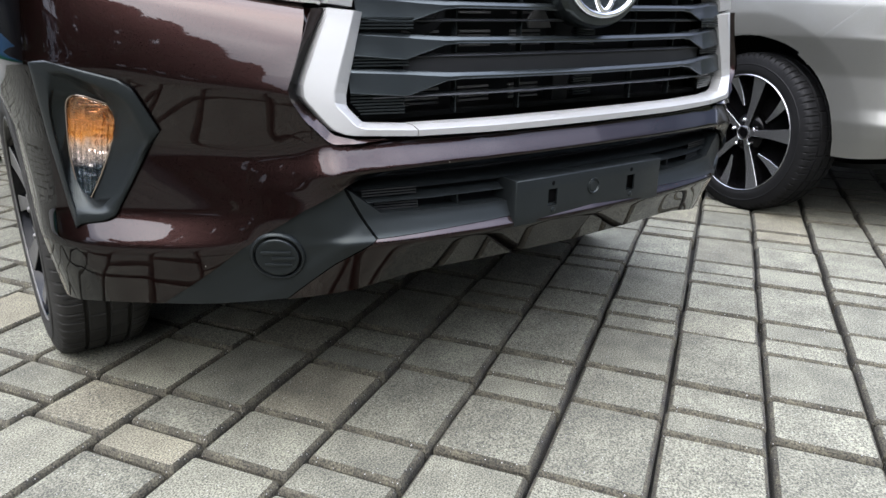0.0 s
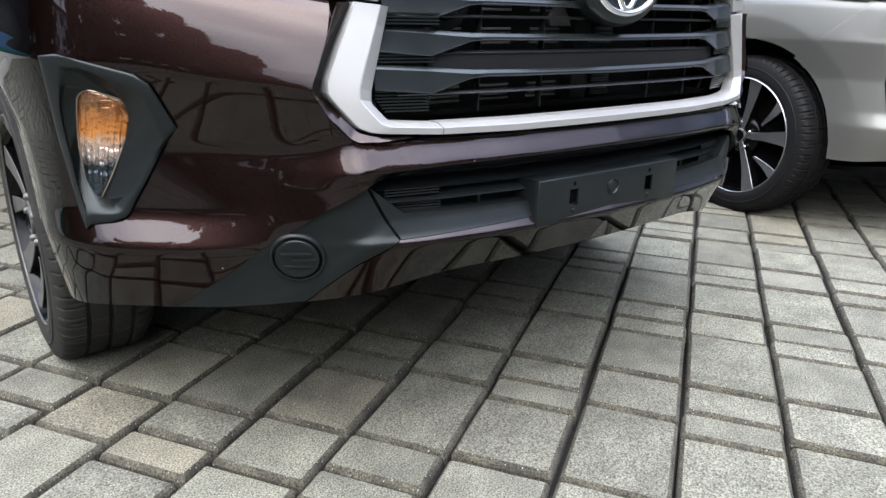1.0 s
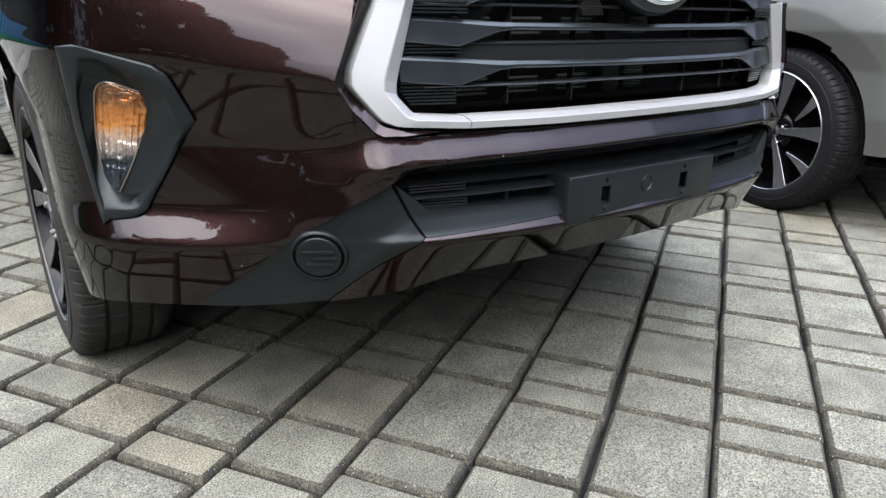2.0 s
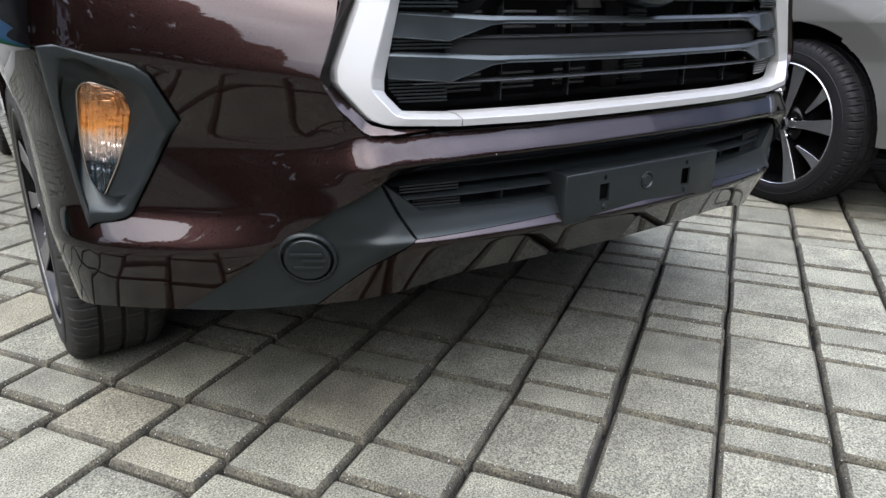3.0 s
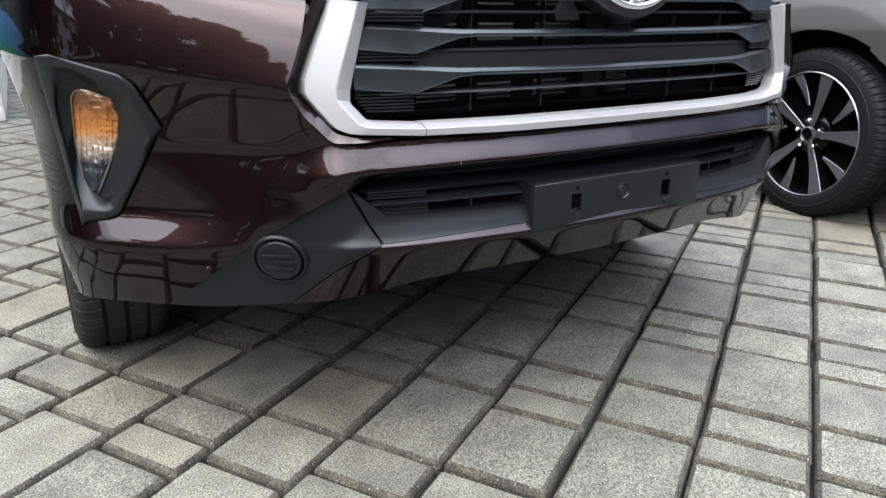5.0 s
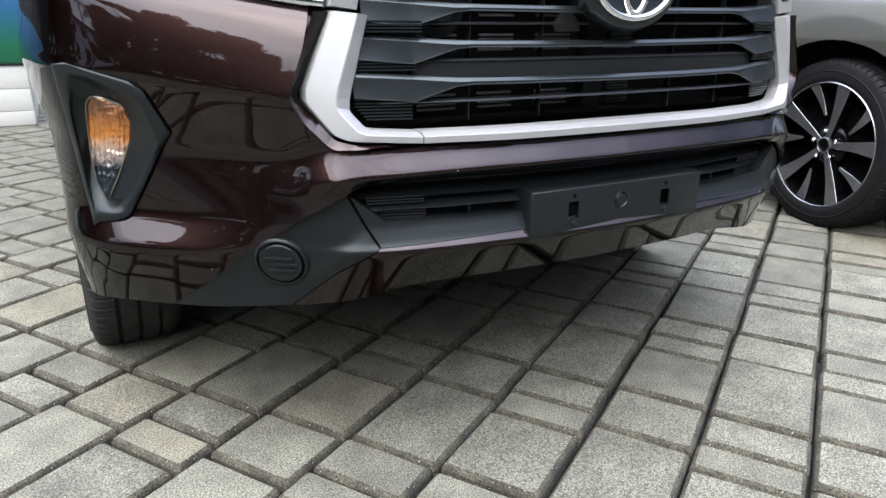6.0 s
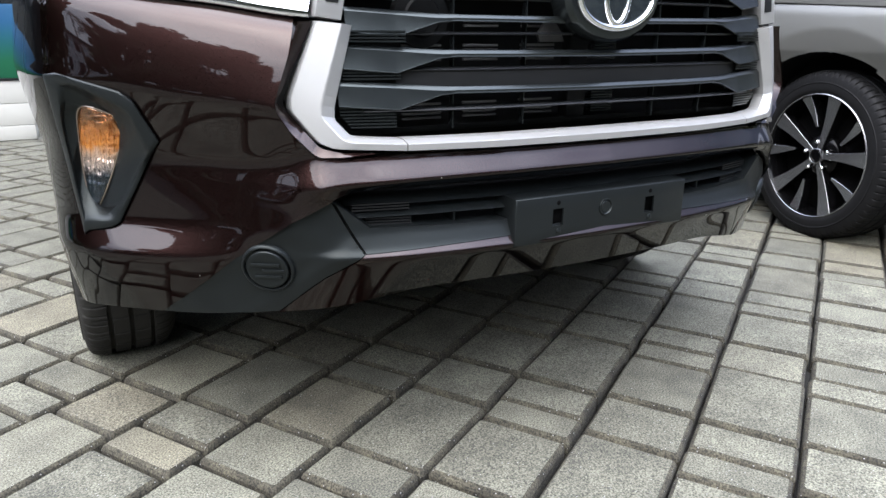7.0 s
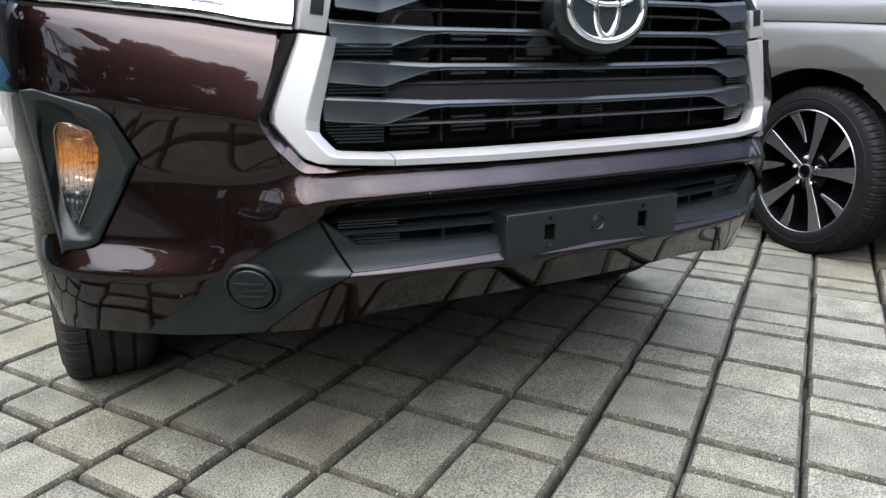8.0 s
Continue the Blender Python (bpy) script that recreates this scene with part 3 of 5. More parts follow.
    off_axis = lambda p: p.x > 0.002
    at_trim = lambda p: off_axis(p) and p.y < 0.3 and p.z > 0.604 and p.z < 0.86
    edges = [e for e in sheet.edges if e.is_boundary and all(at_trim(v.co) and v.co.z < 0.614 for v in e.verts)]
    made = bmesh.ops.extrude_edge_only(sheet, edges=edges)
    for v in [g for g in made["geom"] if isinstance(g, bmesh.types.BMVert)]:
        v.co += Vector((0, 0.008, 0.0055))
    thicken(sheet, (0, 0.022, 0), off_axis)
    part("bumper", mirrored(sheet), PAINT, car, "glossy maroon painted bumper shell")
    thicken(wing, (-0.012, 0.0, 0), lambda p: True)
    for sx in (1, -1):
        w = wing.copy()
        bmesh.ops.scale(w, vec=(sx, 1, 1), verts=w.verts)
        part("wing", w, PAINT, car, "glossy maroon front wing")
    wing.free()
    thicken(apron, (0, 0.014, 0), off_axis)
    bmesh.ops.translate(apron, vec=(0, 0.001, -0.0015), verts=apron.verts)
    part("lower_apron", mirrored(apron), PAINT, car, "glossy maroon lower apron")
    thicken(lip, (0, 0.045, 0), off_axis)
    part("intake_frame", mirrored(lip), BLACK, car, "black plastic intake lip")
    thicken(cladding, (0, 0.014, 0), lambda p: p.z > 0.37)
    bmesh.ops.translate(cladding, vec=(0, 0.002, 0), verts=cladding.verts)
    # a painted chamfer leads in to the silver trim
    rim = [(0.435, 0.6115), (0.4905, 0.6080), (0.5225, 0.608), (0.554, 0.642), (0.574, 0.676), (0.577, 0.693), (0.552, 0.759), (0.534, 0.811)]
    edge = [(0.435, 0.6130), (0.4905, 0.6158), (0.5155, 0.6228), (0.5385, 0.6545), (0.5565, 0.6805), (0.5592, 0.691), (0.5345, 0.757), (0.5105, 0.811)]
    both = soften([a + b for a, b in zip(rim, edge)], 2)
    skin = [front(xa + 0.004, za - 0.001) for xa, za, _, _ in both]
    back = [trim_y(xb, zb) + 0.0045 for _, _, xb, zb in both]
    lead = [min(a, b - 0.005 * min(max((q[0] - 0.40) / 0.08, 0), 1)) for a, b, q in zip(skin, back, both)]
    for _ in range(6):
        lead = lead[:1] + [(p + 2 * q + r) / 4 for p, q, r in zip(lead, lead[1:], lead[2:])] + lead[-1:]
    for sx in (1, -1):
        rows = []
        for (xa, za, xb, zb), y0, ya, yb in zip(both, skin, lead, back):
            row = [(sx * (xa + (xb - xa) * f), ya + (yb - ya) * f + lift, za + (zb - za) * f) for f, lift in ((0.0, 0.0005), (0.06, -0.0008), (0.14, -0.0004), (0.95, 0.0), (1.0, 0.001))]
            rows.append([(sx * (xa * 1.05 - xb * 0.05), max(y0, ya) + 0.004, za * 1.05 - zb * 0.05)] + row + [(sx * xb, yb + 0.012, zb)])
        part("trim_chamfer", grid(rows), PAINT, car, "maroon chamfer beside the silver trim")
    for sx in (1, -1):
        c = cladding.copy()
        bmesh.ops.scale(c, vec=(sx, 1, 1), verts=c.verts)
        clad = part("corner_cladding", c, BLACK, car, "black grained plastic corner")
        fog_cap(clad, sx, spot, lean)
        lamp_bezel(car, sx, front)
    cladding.free()
    return front


def fog_cap(parent, sx, at, normal):
    """The round blank that closes the fog lamp's hole."""
    turn = math.atan2(normal.y, sx * normal.x)
    at = at + normal * 0.0050
    m = Matrix.Translation((sx * at.x, at.y, at.z)) @ Matrix.Rotation(turn, 4, "Z") @ Matrix.Rotation(-math.asin(normal.z), 4, "Y")
    rim = lathe([(0.0400, -0.006), (0.0403, -0.0006), (0.0410, 0.0006), (0.0425, 0.0010), (0.0440, 0.0002), (0.0458, -0.0022), (0.0470, -0.0105)], 56)
    # the groove's floor is black, its shade put into the colour
    ring = lathe([(0.0415, -0.0050), (0.030, -0.0050), (0.028, -0.007)], 56)
    disc = lathe([(0.0, 0.0030), (0.028, 0.0028), (0.031, 0.0036), (0.0350, 0.0026), (0.0360, 0.0012), (0.0360, -0.012)], 56)
    bars = bmesh.new()
    for z0, y0, y1 in ((0.011, -0.026, 0.024), (0.0, -0.008, 0.030), (-0.0125, -0.022, 0.024)):
        box(0.001, 0.0060, y0, y1, z0 - 0.0028, z0 + 0.0028, 0.0016, bm=bars)
    for name, bm, mat in (("cap_rim", rim, BLACK), ("cap_groove", ring, CAVITY_SHADE), ("cap", disc, BLACK), ("cap_rib", bars, BLACK)):
        bmesh.ops.transform(bm, matrix=m, verts=bm.verts)
        part(name, bm, mat, parent)


def rounded(poly, times=3, cut=0.16):
    for _ in range(times):
        out = []
        for a, b in zip(poly, poly[1:] + poly[:1]):
            out += [tuple(p + (q - p) * f for p, q in zip(a, b)) for f in (cut, 1 - cut)]
        poly = out
    return poly[1:] + poly[:1]


LENS_ROUND = rounded(LENS)
LENS_TOP, LENS_LOW = max(z for _, z in LENS_ROUND) - 0.0004, min(z for _, z in LENS_ROUND) + 0.0004


def lamp_bezel(car, sx, front):
    n = 72
    outer, lens = resample(BEZEL, n), resample(LENS_ROUND, n)
    rows = []
    for t, off in ((0, 0.012), (0, -0.002), (0.02, -0.006), (0.05, -0.008), (0.20, -0.012), (0.24, -0.0115), (0.28, -0.008), (0.36, 0.001), (0.97, 0.022), (1.0, 0.024), (1.0, 0.036)):
        row = []
        for a, b in zip(outer, lens):
            p = a.lerp(b, t)
            row.append((sx * p.x, (front(a.x, a.y) * (1 - t) + front(b.x, b.y) * t) + off, p.y))
        rows.append(row)
    bezel = part("lamp_bezel", grid(rows, closed=True), BLACK, car, "matt black angular lamp surround", angle=50)

    def edges(z):
        xs = []
        for (x0, z0), (x1, z1) in zip(LENS_ROUND, LENS_ROUND[1:] + LENS_ROUND[:1]):
            if (z0 > z) != (z1 > z):
                xs.append(x0 + (x1 - x0) * (z - z0) / (z1 - z0))
        return min(xs), max(xs)

    rows = []
    for k in range(81):
        z = LENS_TOP + (LENS_LOW - LENS_TOP) * k / 80
        a, b = edges(z)
        row = []
        for i in range(41):
            u = i / 40
            x = a + (b - a) * u
            inset = min(x - a, b - x, LENS_TOP - z)
            nested = 0.0016 * math.cos(2 * math.pi * inset / 0.0058)
            flutes = 0.0028 * abs(math.sin(math.pi * (x - 0.80 + 0.1 * (z - 0.6)) / 0.0078)) + 0.0028 * noise.noise(Vector((x * 40, z * 130, 7.0)))
            f = min(1.0, max(0.0, (z - 0.628) / 0.012))
            dome = 0.008 * math.sin(math.pi * u) ** 0.7
            row.append((sx * x, front(x, max(0.5, z)) + 0.024 - dome - nested * f - flutes * (1 - f) + 0.0012 * noise.noise(Vector((x * 160, z * 160, 3.0))), z))
        rows.append(row)
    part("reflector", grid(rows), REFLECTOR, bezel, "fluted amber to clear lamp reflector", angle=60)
    rim = []
    line = resample(LENS_ROUND, 60)
    for i, p in enumerate(line):
        out = (line[(i + 1) % 60] - line[i - 1]).normalized()
        y = front(p.x, max(0.5, p.y)) + 0.020
        rim.append([(sx * (p.x + out.y * 0.0014 * math.cos(q)), y + 0.0022 * math.sin(q), p.y - out.x * 0.0014 * math.cos(q)) for q in np.linspace(0, 2 * math.pi, 9)[:-1]])
    part("lens_edge", grid(rim + rim[:1], closed=True), CLEAR, bezel, "clear moulded edge of the lens")
    rows = []
    for k in range(25):
        z = LENS_TOP + (LENS_LOW - LENS_TOP) * k / 24
        a, b = edges(z)
        row = []
        for i in range(17):
            u = i / 16
            x = a + (b - a) * u
            lift = 0.013 * (math.sin(math.pi * min(1, max(0, u))) * math.sin(math.pi * (0.04 + 0.92 * k / 24))) ** 0.45
            row.append((sx * x, front(x, max(0.5, z)) + 0.022 - lift, z))
        rows.append(row)
    cover = part("lens_cover", grid(rows), COVER, bezel, "clear lens cover", angle=60)
    cover.visible_shadow = False


def trim_y(x, z):
    return TRIM_CURVE(abs(x)) + (z - 0.62) * 0.14


TRIM_CURVE = curve([(0, 0.010), (0.2, 0.0135), (0.388, 0.039), (0.463, 0.056), (0.494, 0.066), (0.515, 0.078), (0.56, 0.108)])


def soften(line, times=2):
    for _ in range(times):
        out = [line[0]]
        for a, b in zip(line, line[1:]):
            out += [tuple(p + (q - p) * f for p, q in zip(a, b)) for f in (0.12, 0.88)]
        line = out + [line[-1]]
    return line


def trim_piece(outer, inner, sx=1):
    """A faceted silver strip between two lines."""
    pts = [tuple(o) + tuple(i) for o, i in zip(outer, inner)]
    pts = soften(pts, 2)
    rows = []
    for ox, oz, ix, iz in pts:
        row = []
        for f, d in ((0, 0.03), (0, 0.002), (0.03, -0.002), (0.62, -0.004), (0.66, -0.003), (0.97, 0.012), (1.0, 0.014), (1.0, 0.04)):
            x, z = ox + (ix - ox) * f, oz + (iz - oz) * f
            row.append((sx * x, trim_y(x, z) + d, z))
        rows.append(row)
    bm = grid(rows)
    for e in (rows[0], rows[-1]):
        ring_cap(bm, e)
    bmesh.ops.remove_doubles(bm, verts=bm.verts[:], dist=1e-6)
    return bm


def grille_bar(z0, x_end):
    """A blade with broad wedge ends, cut off aslant; a bevel along its top leans to the sky."""
    top = curve([(0, z0 - 0.012), (0.30, z0 - 0.010), (0.40, z0 - 0.004), (x_end, z0)])
    bends = [0, 0.29, 0.318, 0.386, x_end]
    low = lambda a: np.interp(a, bends, [z0 - 0.023, z0 - 0.021, z0 - 0.0235, z0 - 0.0455, z0 - 0.0385])
    rows = []
    half = sorted(set(np.linspace(0, x_end, 61)) | set(bends[1:-1]))
    for x in [-h for h in half[:0:-1]] + half:
        a = abs(x)
        t, b = float(top(a)), float(low(a))
        y = trim_y(a, 0.66) + 0.016 + (z0 - 0.66) * 0.10
        tall = t - b
        face, bevel = 0.26 * max(0.0, tall - 0.011), min(0.006, 0.45 * tall)
        rows.append([(x, y + 0.03, t + 0.001), (x, y + face + bevel, t), (x, y + face + bevel - 0.0008, t - 0.0006), (x, y + face + 0.0008, t - bevel + 0.0004), (x, y + face, t - bevel - 0.0006),
                     (x, y + 0.0006, b + 0.0022), (x, y + 0.0002, b + 0.0012), (x, y + 0.0012, b), (x, y + 0.03, b + 0.002)])
    return grid(rows)


def grille(car):
    g = trim_piece([(0.508, 0.812), (0.557, 0.686), (0.513, 0.6225), (0.3885, 0.6155)], [(0.453, 0.806), (0.493, 0.669), (0.466, 0.637), (0.3885, 0.6320)])
    part("grille_trim_end", g, TRIM, car, "satin silver grille corner trim", angle=7)
    g = trim_piece([(0.508, 0.812), (0.557, 0.686), (0.513, 0.6225), (0.3885, 0.6155)], [(0.453, 0.806), (0.493, 0.669), (0.466, 0.637), (0.3885, 0.6320)], -1)
    part("grille_trim_end", g, TRIM, car, "satin silver grille corner trim", angle=7)
    line = [0.3865, 0.25, 0.12, 0, -0.12, -0.25, -0.3865]
    g = trim_piece([(x, 0.6135 + 0.002 * (abs(x) / 0.39) ** 2) for x in line], [(x, 0.6325) for x in line])
    part("grille_trim_bar", g, TRIM, car, "satin silver lower grille trim", angle=7)
    for z0, xe in ((0.722, 0.480), (0.779, 0.470), (0.834, 0.462), (0.888, 0.452)):
        part("grille_blade", grille_bar(z0, xe), GRILLE, car, angle=25)
    for z0 in (0.678, 0.741, 0.797, 0.852):
        rows = []
        for x in np.linspace(-0.44, 0.44, 41):
            y = trim_y(x, 0.66) + 0.03 + (z0 - 0.66) * 0.1
            rows.append([(x, y + 0.02, z0), (x, y + 0.0032, z0), (x, y + 0.0004, z0 - 0.0024), (x, y, z0 - 0.003), (x, y + 0.001, z0 - 0.0045), (x, y + 0.02, z0 - 0.005)])
        part("grille_slat", grid(rows), SLAT, car)
    rows = [[(x, trim_y(x, 0.7) + 0.036, z) for z in (0.737, 0.706)] for x in np.linspace(-0.385, 0.385, 31)]
    part("grille_band", thicken(grid(rows), (0, 0.012, 0)), DARK, car, "dark flat band across the grille")
    # ribbed fillers at both ends, under the wedges
    for sx in (1, -1):
        for z1, z0, xa, xb in ((0.684, 0.648, 0.388, 0.476), (0.744, 0.724, 0.380, 0.470), (0.801, 0.781, 0.372, 0.462)):
            b = bmesh.new()
            k = round((z1 - z0) / 0.0052)
            for i in range(k):
                z = z0 + (z1 - z0) * i / k
                ya, yb = trim_y(xa, 0.66) + 0.032, trim_y(xb, 0.66) + 0.032
                lo, hi = (xa + 0.0, xb - max(0, 0.668 - z) * 0.9)
                grid([[(sx * x, y + d, z + h) for d, h in ((0.012, 0), (0, 0), (0, 0.0026), (0.012, 0.0026))] for x, y in ((lo, ya), (hi, yb))], b)
            part("grille_rib", b, GRILLE, car)
    for x in (-0.285, -0.15, 0.15, 0.285):
        y = trim_y(x, 0.66) + 0.034
        part("grille_divider", box(x - 0.0008, x + 0.0008, y + 0.016, y + 0.03, 0.642, 0.95, 0.0003), GRILLE, car)
    # what shows dimly behind the blades
    part("grille_shroud", box(-0.5, 0.5, 0.30, 0.32, 0.36, 0.97, 0.004), DARK, car, "black shroud behind the grille")
    part("shroud_floor", box(-0.46, 0.46, 0.135, 0.30, 0.630, 0.640, 0.002), DARK, car)
    for z in (0.6485, 0.6565, 0.6645, 0.6725, 0.6905, 0.6985, 0.748, 0.756, 0.764, 0.772, 0.805, 0.813):
        for xa, xb in ((-0.345, -0.27), (-0.225, -0.155), (-0.105, -0.03), (0.055, 0.12)):
            part("cooler_fin", box(xa, xb, 0.15, 0.156, z, z + 0.0042, 0.0008), COOLER, car, "dull metal cooler fin")
    part("bonnet_latch_post", box(-0.008, 0.035, 0.13, 0.16, 0.64, 0.95, 0.004), DARK, car)
    for z in np.arange(0.648, 0.70, 0.0052):
        part("duct_rib", box(0.048, 0.100, 0.128, 0.14, z, z + 0.0028, 0.0005), GRILLE, car)
        part("duct_rib", box(0.048, 0.100, 0.128, 0.14, z + 0.098, z + 0.1008, 0.0005), GRILLE, car)
    part("latch_plate", prism([(-0.09, 0.795), (-0.075, 0.812), (-0.05, 0.812), (-0.04, 0.80), (-0.03, 0.78), (-0.085, 0.78)], 0.12, 0.126, 0.001), COOLER, car)
    horn = lathe([(0.0, 0.02), (0.03, 0.022), (0.034, 0.018), (0.05, 0.016), (0.053, 0.0), (0.0, -0.01)], 40)
    bmesh.ops.transform(horn, matrix=Matrix.Translation((-0.31, 0.16, 0.82)) @ Matrix.Rotation(radians(-90), 4, "Z"), verts=horn.verts)
    part("horn", horn, DARK, car, "round black horn behind the grille")
    # badge: oval ring and plain shapes
    def oval(a, b, w, d, cx=0.0, cz=0.858, y0=0.018, flat=False):
        rows = []
        for i in range(65):
            t = 2 * math.pi * i / 64
            c, s = math.cos(t), math.sin(t)
            row = []
            for k in range(9):
                u = math.pi * k / 8
                row.append((cx + (a - w / 2 - w / 2 * math.cos(u)) * c, y0 - d * math.sin(u), cz + (b - w / 2 - w / 2 * math.cos(u)) * s))
            rows.append(row)
        return grid(rows)
    base = []
    for f, y in ((1.0, 0.07), (1.0, 0.03), (0.93, 0.021), (0.86, 0.019), (0.5, 0.019), (0.02, 0.019)):
        base.append([(0.103 * f * math.cos(2 * math.pi * i / 64), y, 0.858 + 0.077 * f * math.sin(2 * math.pi * i / 64)) for i in range(64)])
    badge = part("badge", grid(base, closed=True), GRILLE, car, "oval badge with chrome ring on a black mount")
    face = [[(0.078 * f * math.cos(2 * math.pi * i / 48), 0.0172 - 0.001 * (1 - f), 0.858 + 0.051 * f * math.sin(2 * math.pi * i / 48)) for i in range(48)] for f in (1.02, 1.0, 0.5, 0.02)]
    part("badge_face", grid(face, closed=True), BADGE_FACE, badge, "glossy dark blue-grey face inside the ring")
    part("badge_ring", oval(0.087, 0.060, 0.012, 0.007), CHROME, badge, "chrome ring")
    part("badge_oval", oval(0.030, 0.052, 0.011, 0.006, 0, 0.858), CHROME, badge, "chrome inner oval")
    part("badge_bar", oval(0.062, 0.022, 0.010, 0.006, 0, 0.880), CHROME, badge, "chrome inner oval")


def intake(car, front):
    part("intake_back", box(-0.47, 0.47, 0.155, 0.165, 0.45, 0.57, 0.002), DARK, car, "dark back of the lower intake")
    for z1, z0, back in ((0.536, 0.521, 0.036), (0.513, 0.501, 0.030)):
        rows = []
        for x in np.linspace(-0.475, 0.475, 61):
            y = float(np.interp(abs(x), [0, 0.2, 0.35, 0.456, 0.5], [0.0, 0.0085, 0.029, 0.054, 0.076])) + back
            rows.append([(x, y + 0.045, z1), (x, y + 0.016, z1 - 0.002), (x, y + 0.002, z0 + 0.003), (x, y, z0 + 0.001), (x, y + 0.002, z0), (x, y + 0.045, z0 + 0.003)])
        part("intake_louvre", grid(rows), BLACK, car, "black plastic intake louvre")
    for sx in (1, -1):
        for x0, x1, z1, z0 in ((0.372, 0.465, 0.522, 0.512), (0.368, 0.442, 0.500, 0.486)):
            b = bmesh.new()
            for z in np.arange(z0, z1, 0.0048):
                grid([[(sx * x, y + d, z + h) for d, h in ((0.02, 0), (0, 0), (0, 0.0024), (0.02, 0.0024))] for x, y in ((x0, 0.068), (x1, 0.090))], b)
            part("intake_rib", b, DARK, car)
        rows = []
        for u in np.linspace(0, 1, 7):
            x, z = 0.4435 + 0.055 * u, 0.487 + 0.047 * u
            y = front(x, z + 0.002)
            rows.append([(sx * (x + 0.002), y + 0.001, z), (sx * (x - 0.001), y + 0.004, z), (sx * (x - 0.006), y + 0.02, z + 0.001), (sx * (x - 0.014), y + 0.075, z + 0.001)])
        part("intake_side", grid(rows), BLACK, car)
        part("intake_post", box(sx * 0.29 - 0.002, sx * 0.29 + 0.002, 0.06, 0.10, 0.481, 0.503, 0.0006), BLACK, car)
    floor_rows = [[(x, float(np.interp(abs(x), [0, 0.2, 0.35, 0.456], [0.03, 0.037, 0.056, 0.077])), 0.481), (x, 0.16, 0.487)] for x in np.linspace(-0.445, 0.445, 41)]
    part("intake_floor", grid(floor_rows), BLACK, car)


def plate_bracket(car):
    xs = [-0.196, -0.1195, -0.0965, 0.0965, 0.1195, 0.196]
    zs = [0.4375, 0.4635, 0.4955, 0.518]
    bm = bmesh.new()
    v = {(i, k): bm.verts.new((x, 0.006, z)) for i, x in enumerate(xs) for k, z in enumerate(zs)}
    for i in range(5):
        for k in range(3):
            if not (k == 1 and i in (1, 3)):
                bm.faces.new((v[i, k], v[i + 1, k], v[i + 1, k + 1], v[i, k + 1]))
    hole = [e for e in bm.edges if e.is_boundary and all(abs(abs(w.co.x) - 0.108) < 0.02 and 0.45 < w.co.z < 0.51 for w in e.verts)]
    made = bmesh.ops.extrude_edge_only(bm, edges=hole)
    bmesh.ops.translate(bm, vec=(0, 0.004, 0), verts=[g for g in made["geom"] if isinstance(g, bmesh.types.BMVert)])
    for grow, back in ((0.0012, 0.0006), (0.0012, 0.0016), (0.001, 0.012), (0.004, 0.05)):
        rim = [e for e in bm.edges if e.is_boundary and all(abs(w.co.x) > 0.19 or w.co.z < 0.45 or w.co.z > 0.51 for w in e.verts)]
        made = bmesh.ops.extrude_edge_only(bm, edges=rim)
        for w in [g for g in made["geom"] if isinstance(g, bmesh.types.BMVert)]:
            w.co.x += math.copysign(grow, w.co.x) if abs(w.co.x) > 0.19 else 0
            w.co.z += grow if w.co.z > 0.51 else (-grow if w.co.z < 0.45 else 0)
            w.co.y += back
    bracket = part("plate_bracket", bm, BLACK, car, "empty black number plate bracket", angle=50)
    # black sheet behind the openings, in place of the shade inside
    part("bracket_back", box(-0.19, 0.19, 0.0175, 0.0205, 0.446, 0.514), CAVITY_SHADE, bracket)

    def stud(x, z, r, h, mat, name):
        s = lathe([(0.0, h), (r * 0.6, h * 0.93), (r * 0.9, h * 0.6), (r, 0.0), (r, -0.002)], 28)
        bmesh.ops.transform(s, matrix=Matrix.Translation((x, 0.006, z)) @ Matrix.Rotation(radians(-90), 4, "Z"), verts=s.verts)
        part(name, s, mat, bracket)
    for x in (-0.108, 0.108):
        # black dots painted as the dark of screw holes
        stud(x, 0.5065, 0.0042, 0.0006, CAVITY_SHADE, "screw_hole")
        stud(x + 0.002, 0.4545, 0.0055, 0.0028, BLACK, "stud")
    ring = lathe([(0.0, 0.0008), (0.010, 0.0012), (0.0115, 0.0), (0.0135, 0.0025), (0.0155, 0.0022), (0.0165, -0.001)], 36)
    bmesh.ops.transform(ring, matrix=Matrix.Translation((0.0, 0.006, 0.487)) @ Matrix.Rotation(radians(-90), 4, "Z"), verts=ring.verts)
    part("centre_boss", ring, BLACK, bracket)


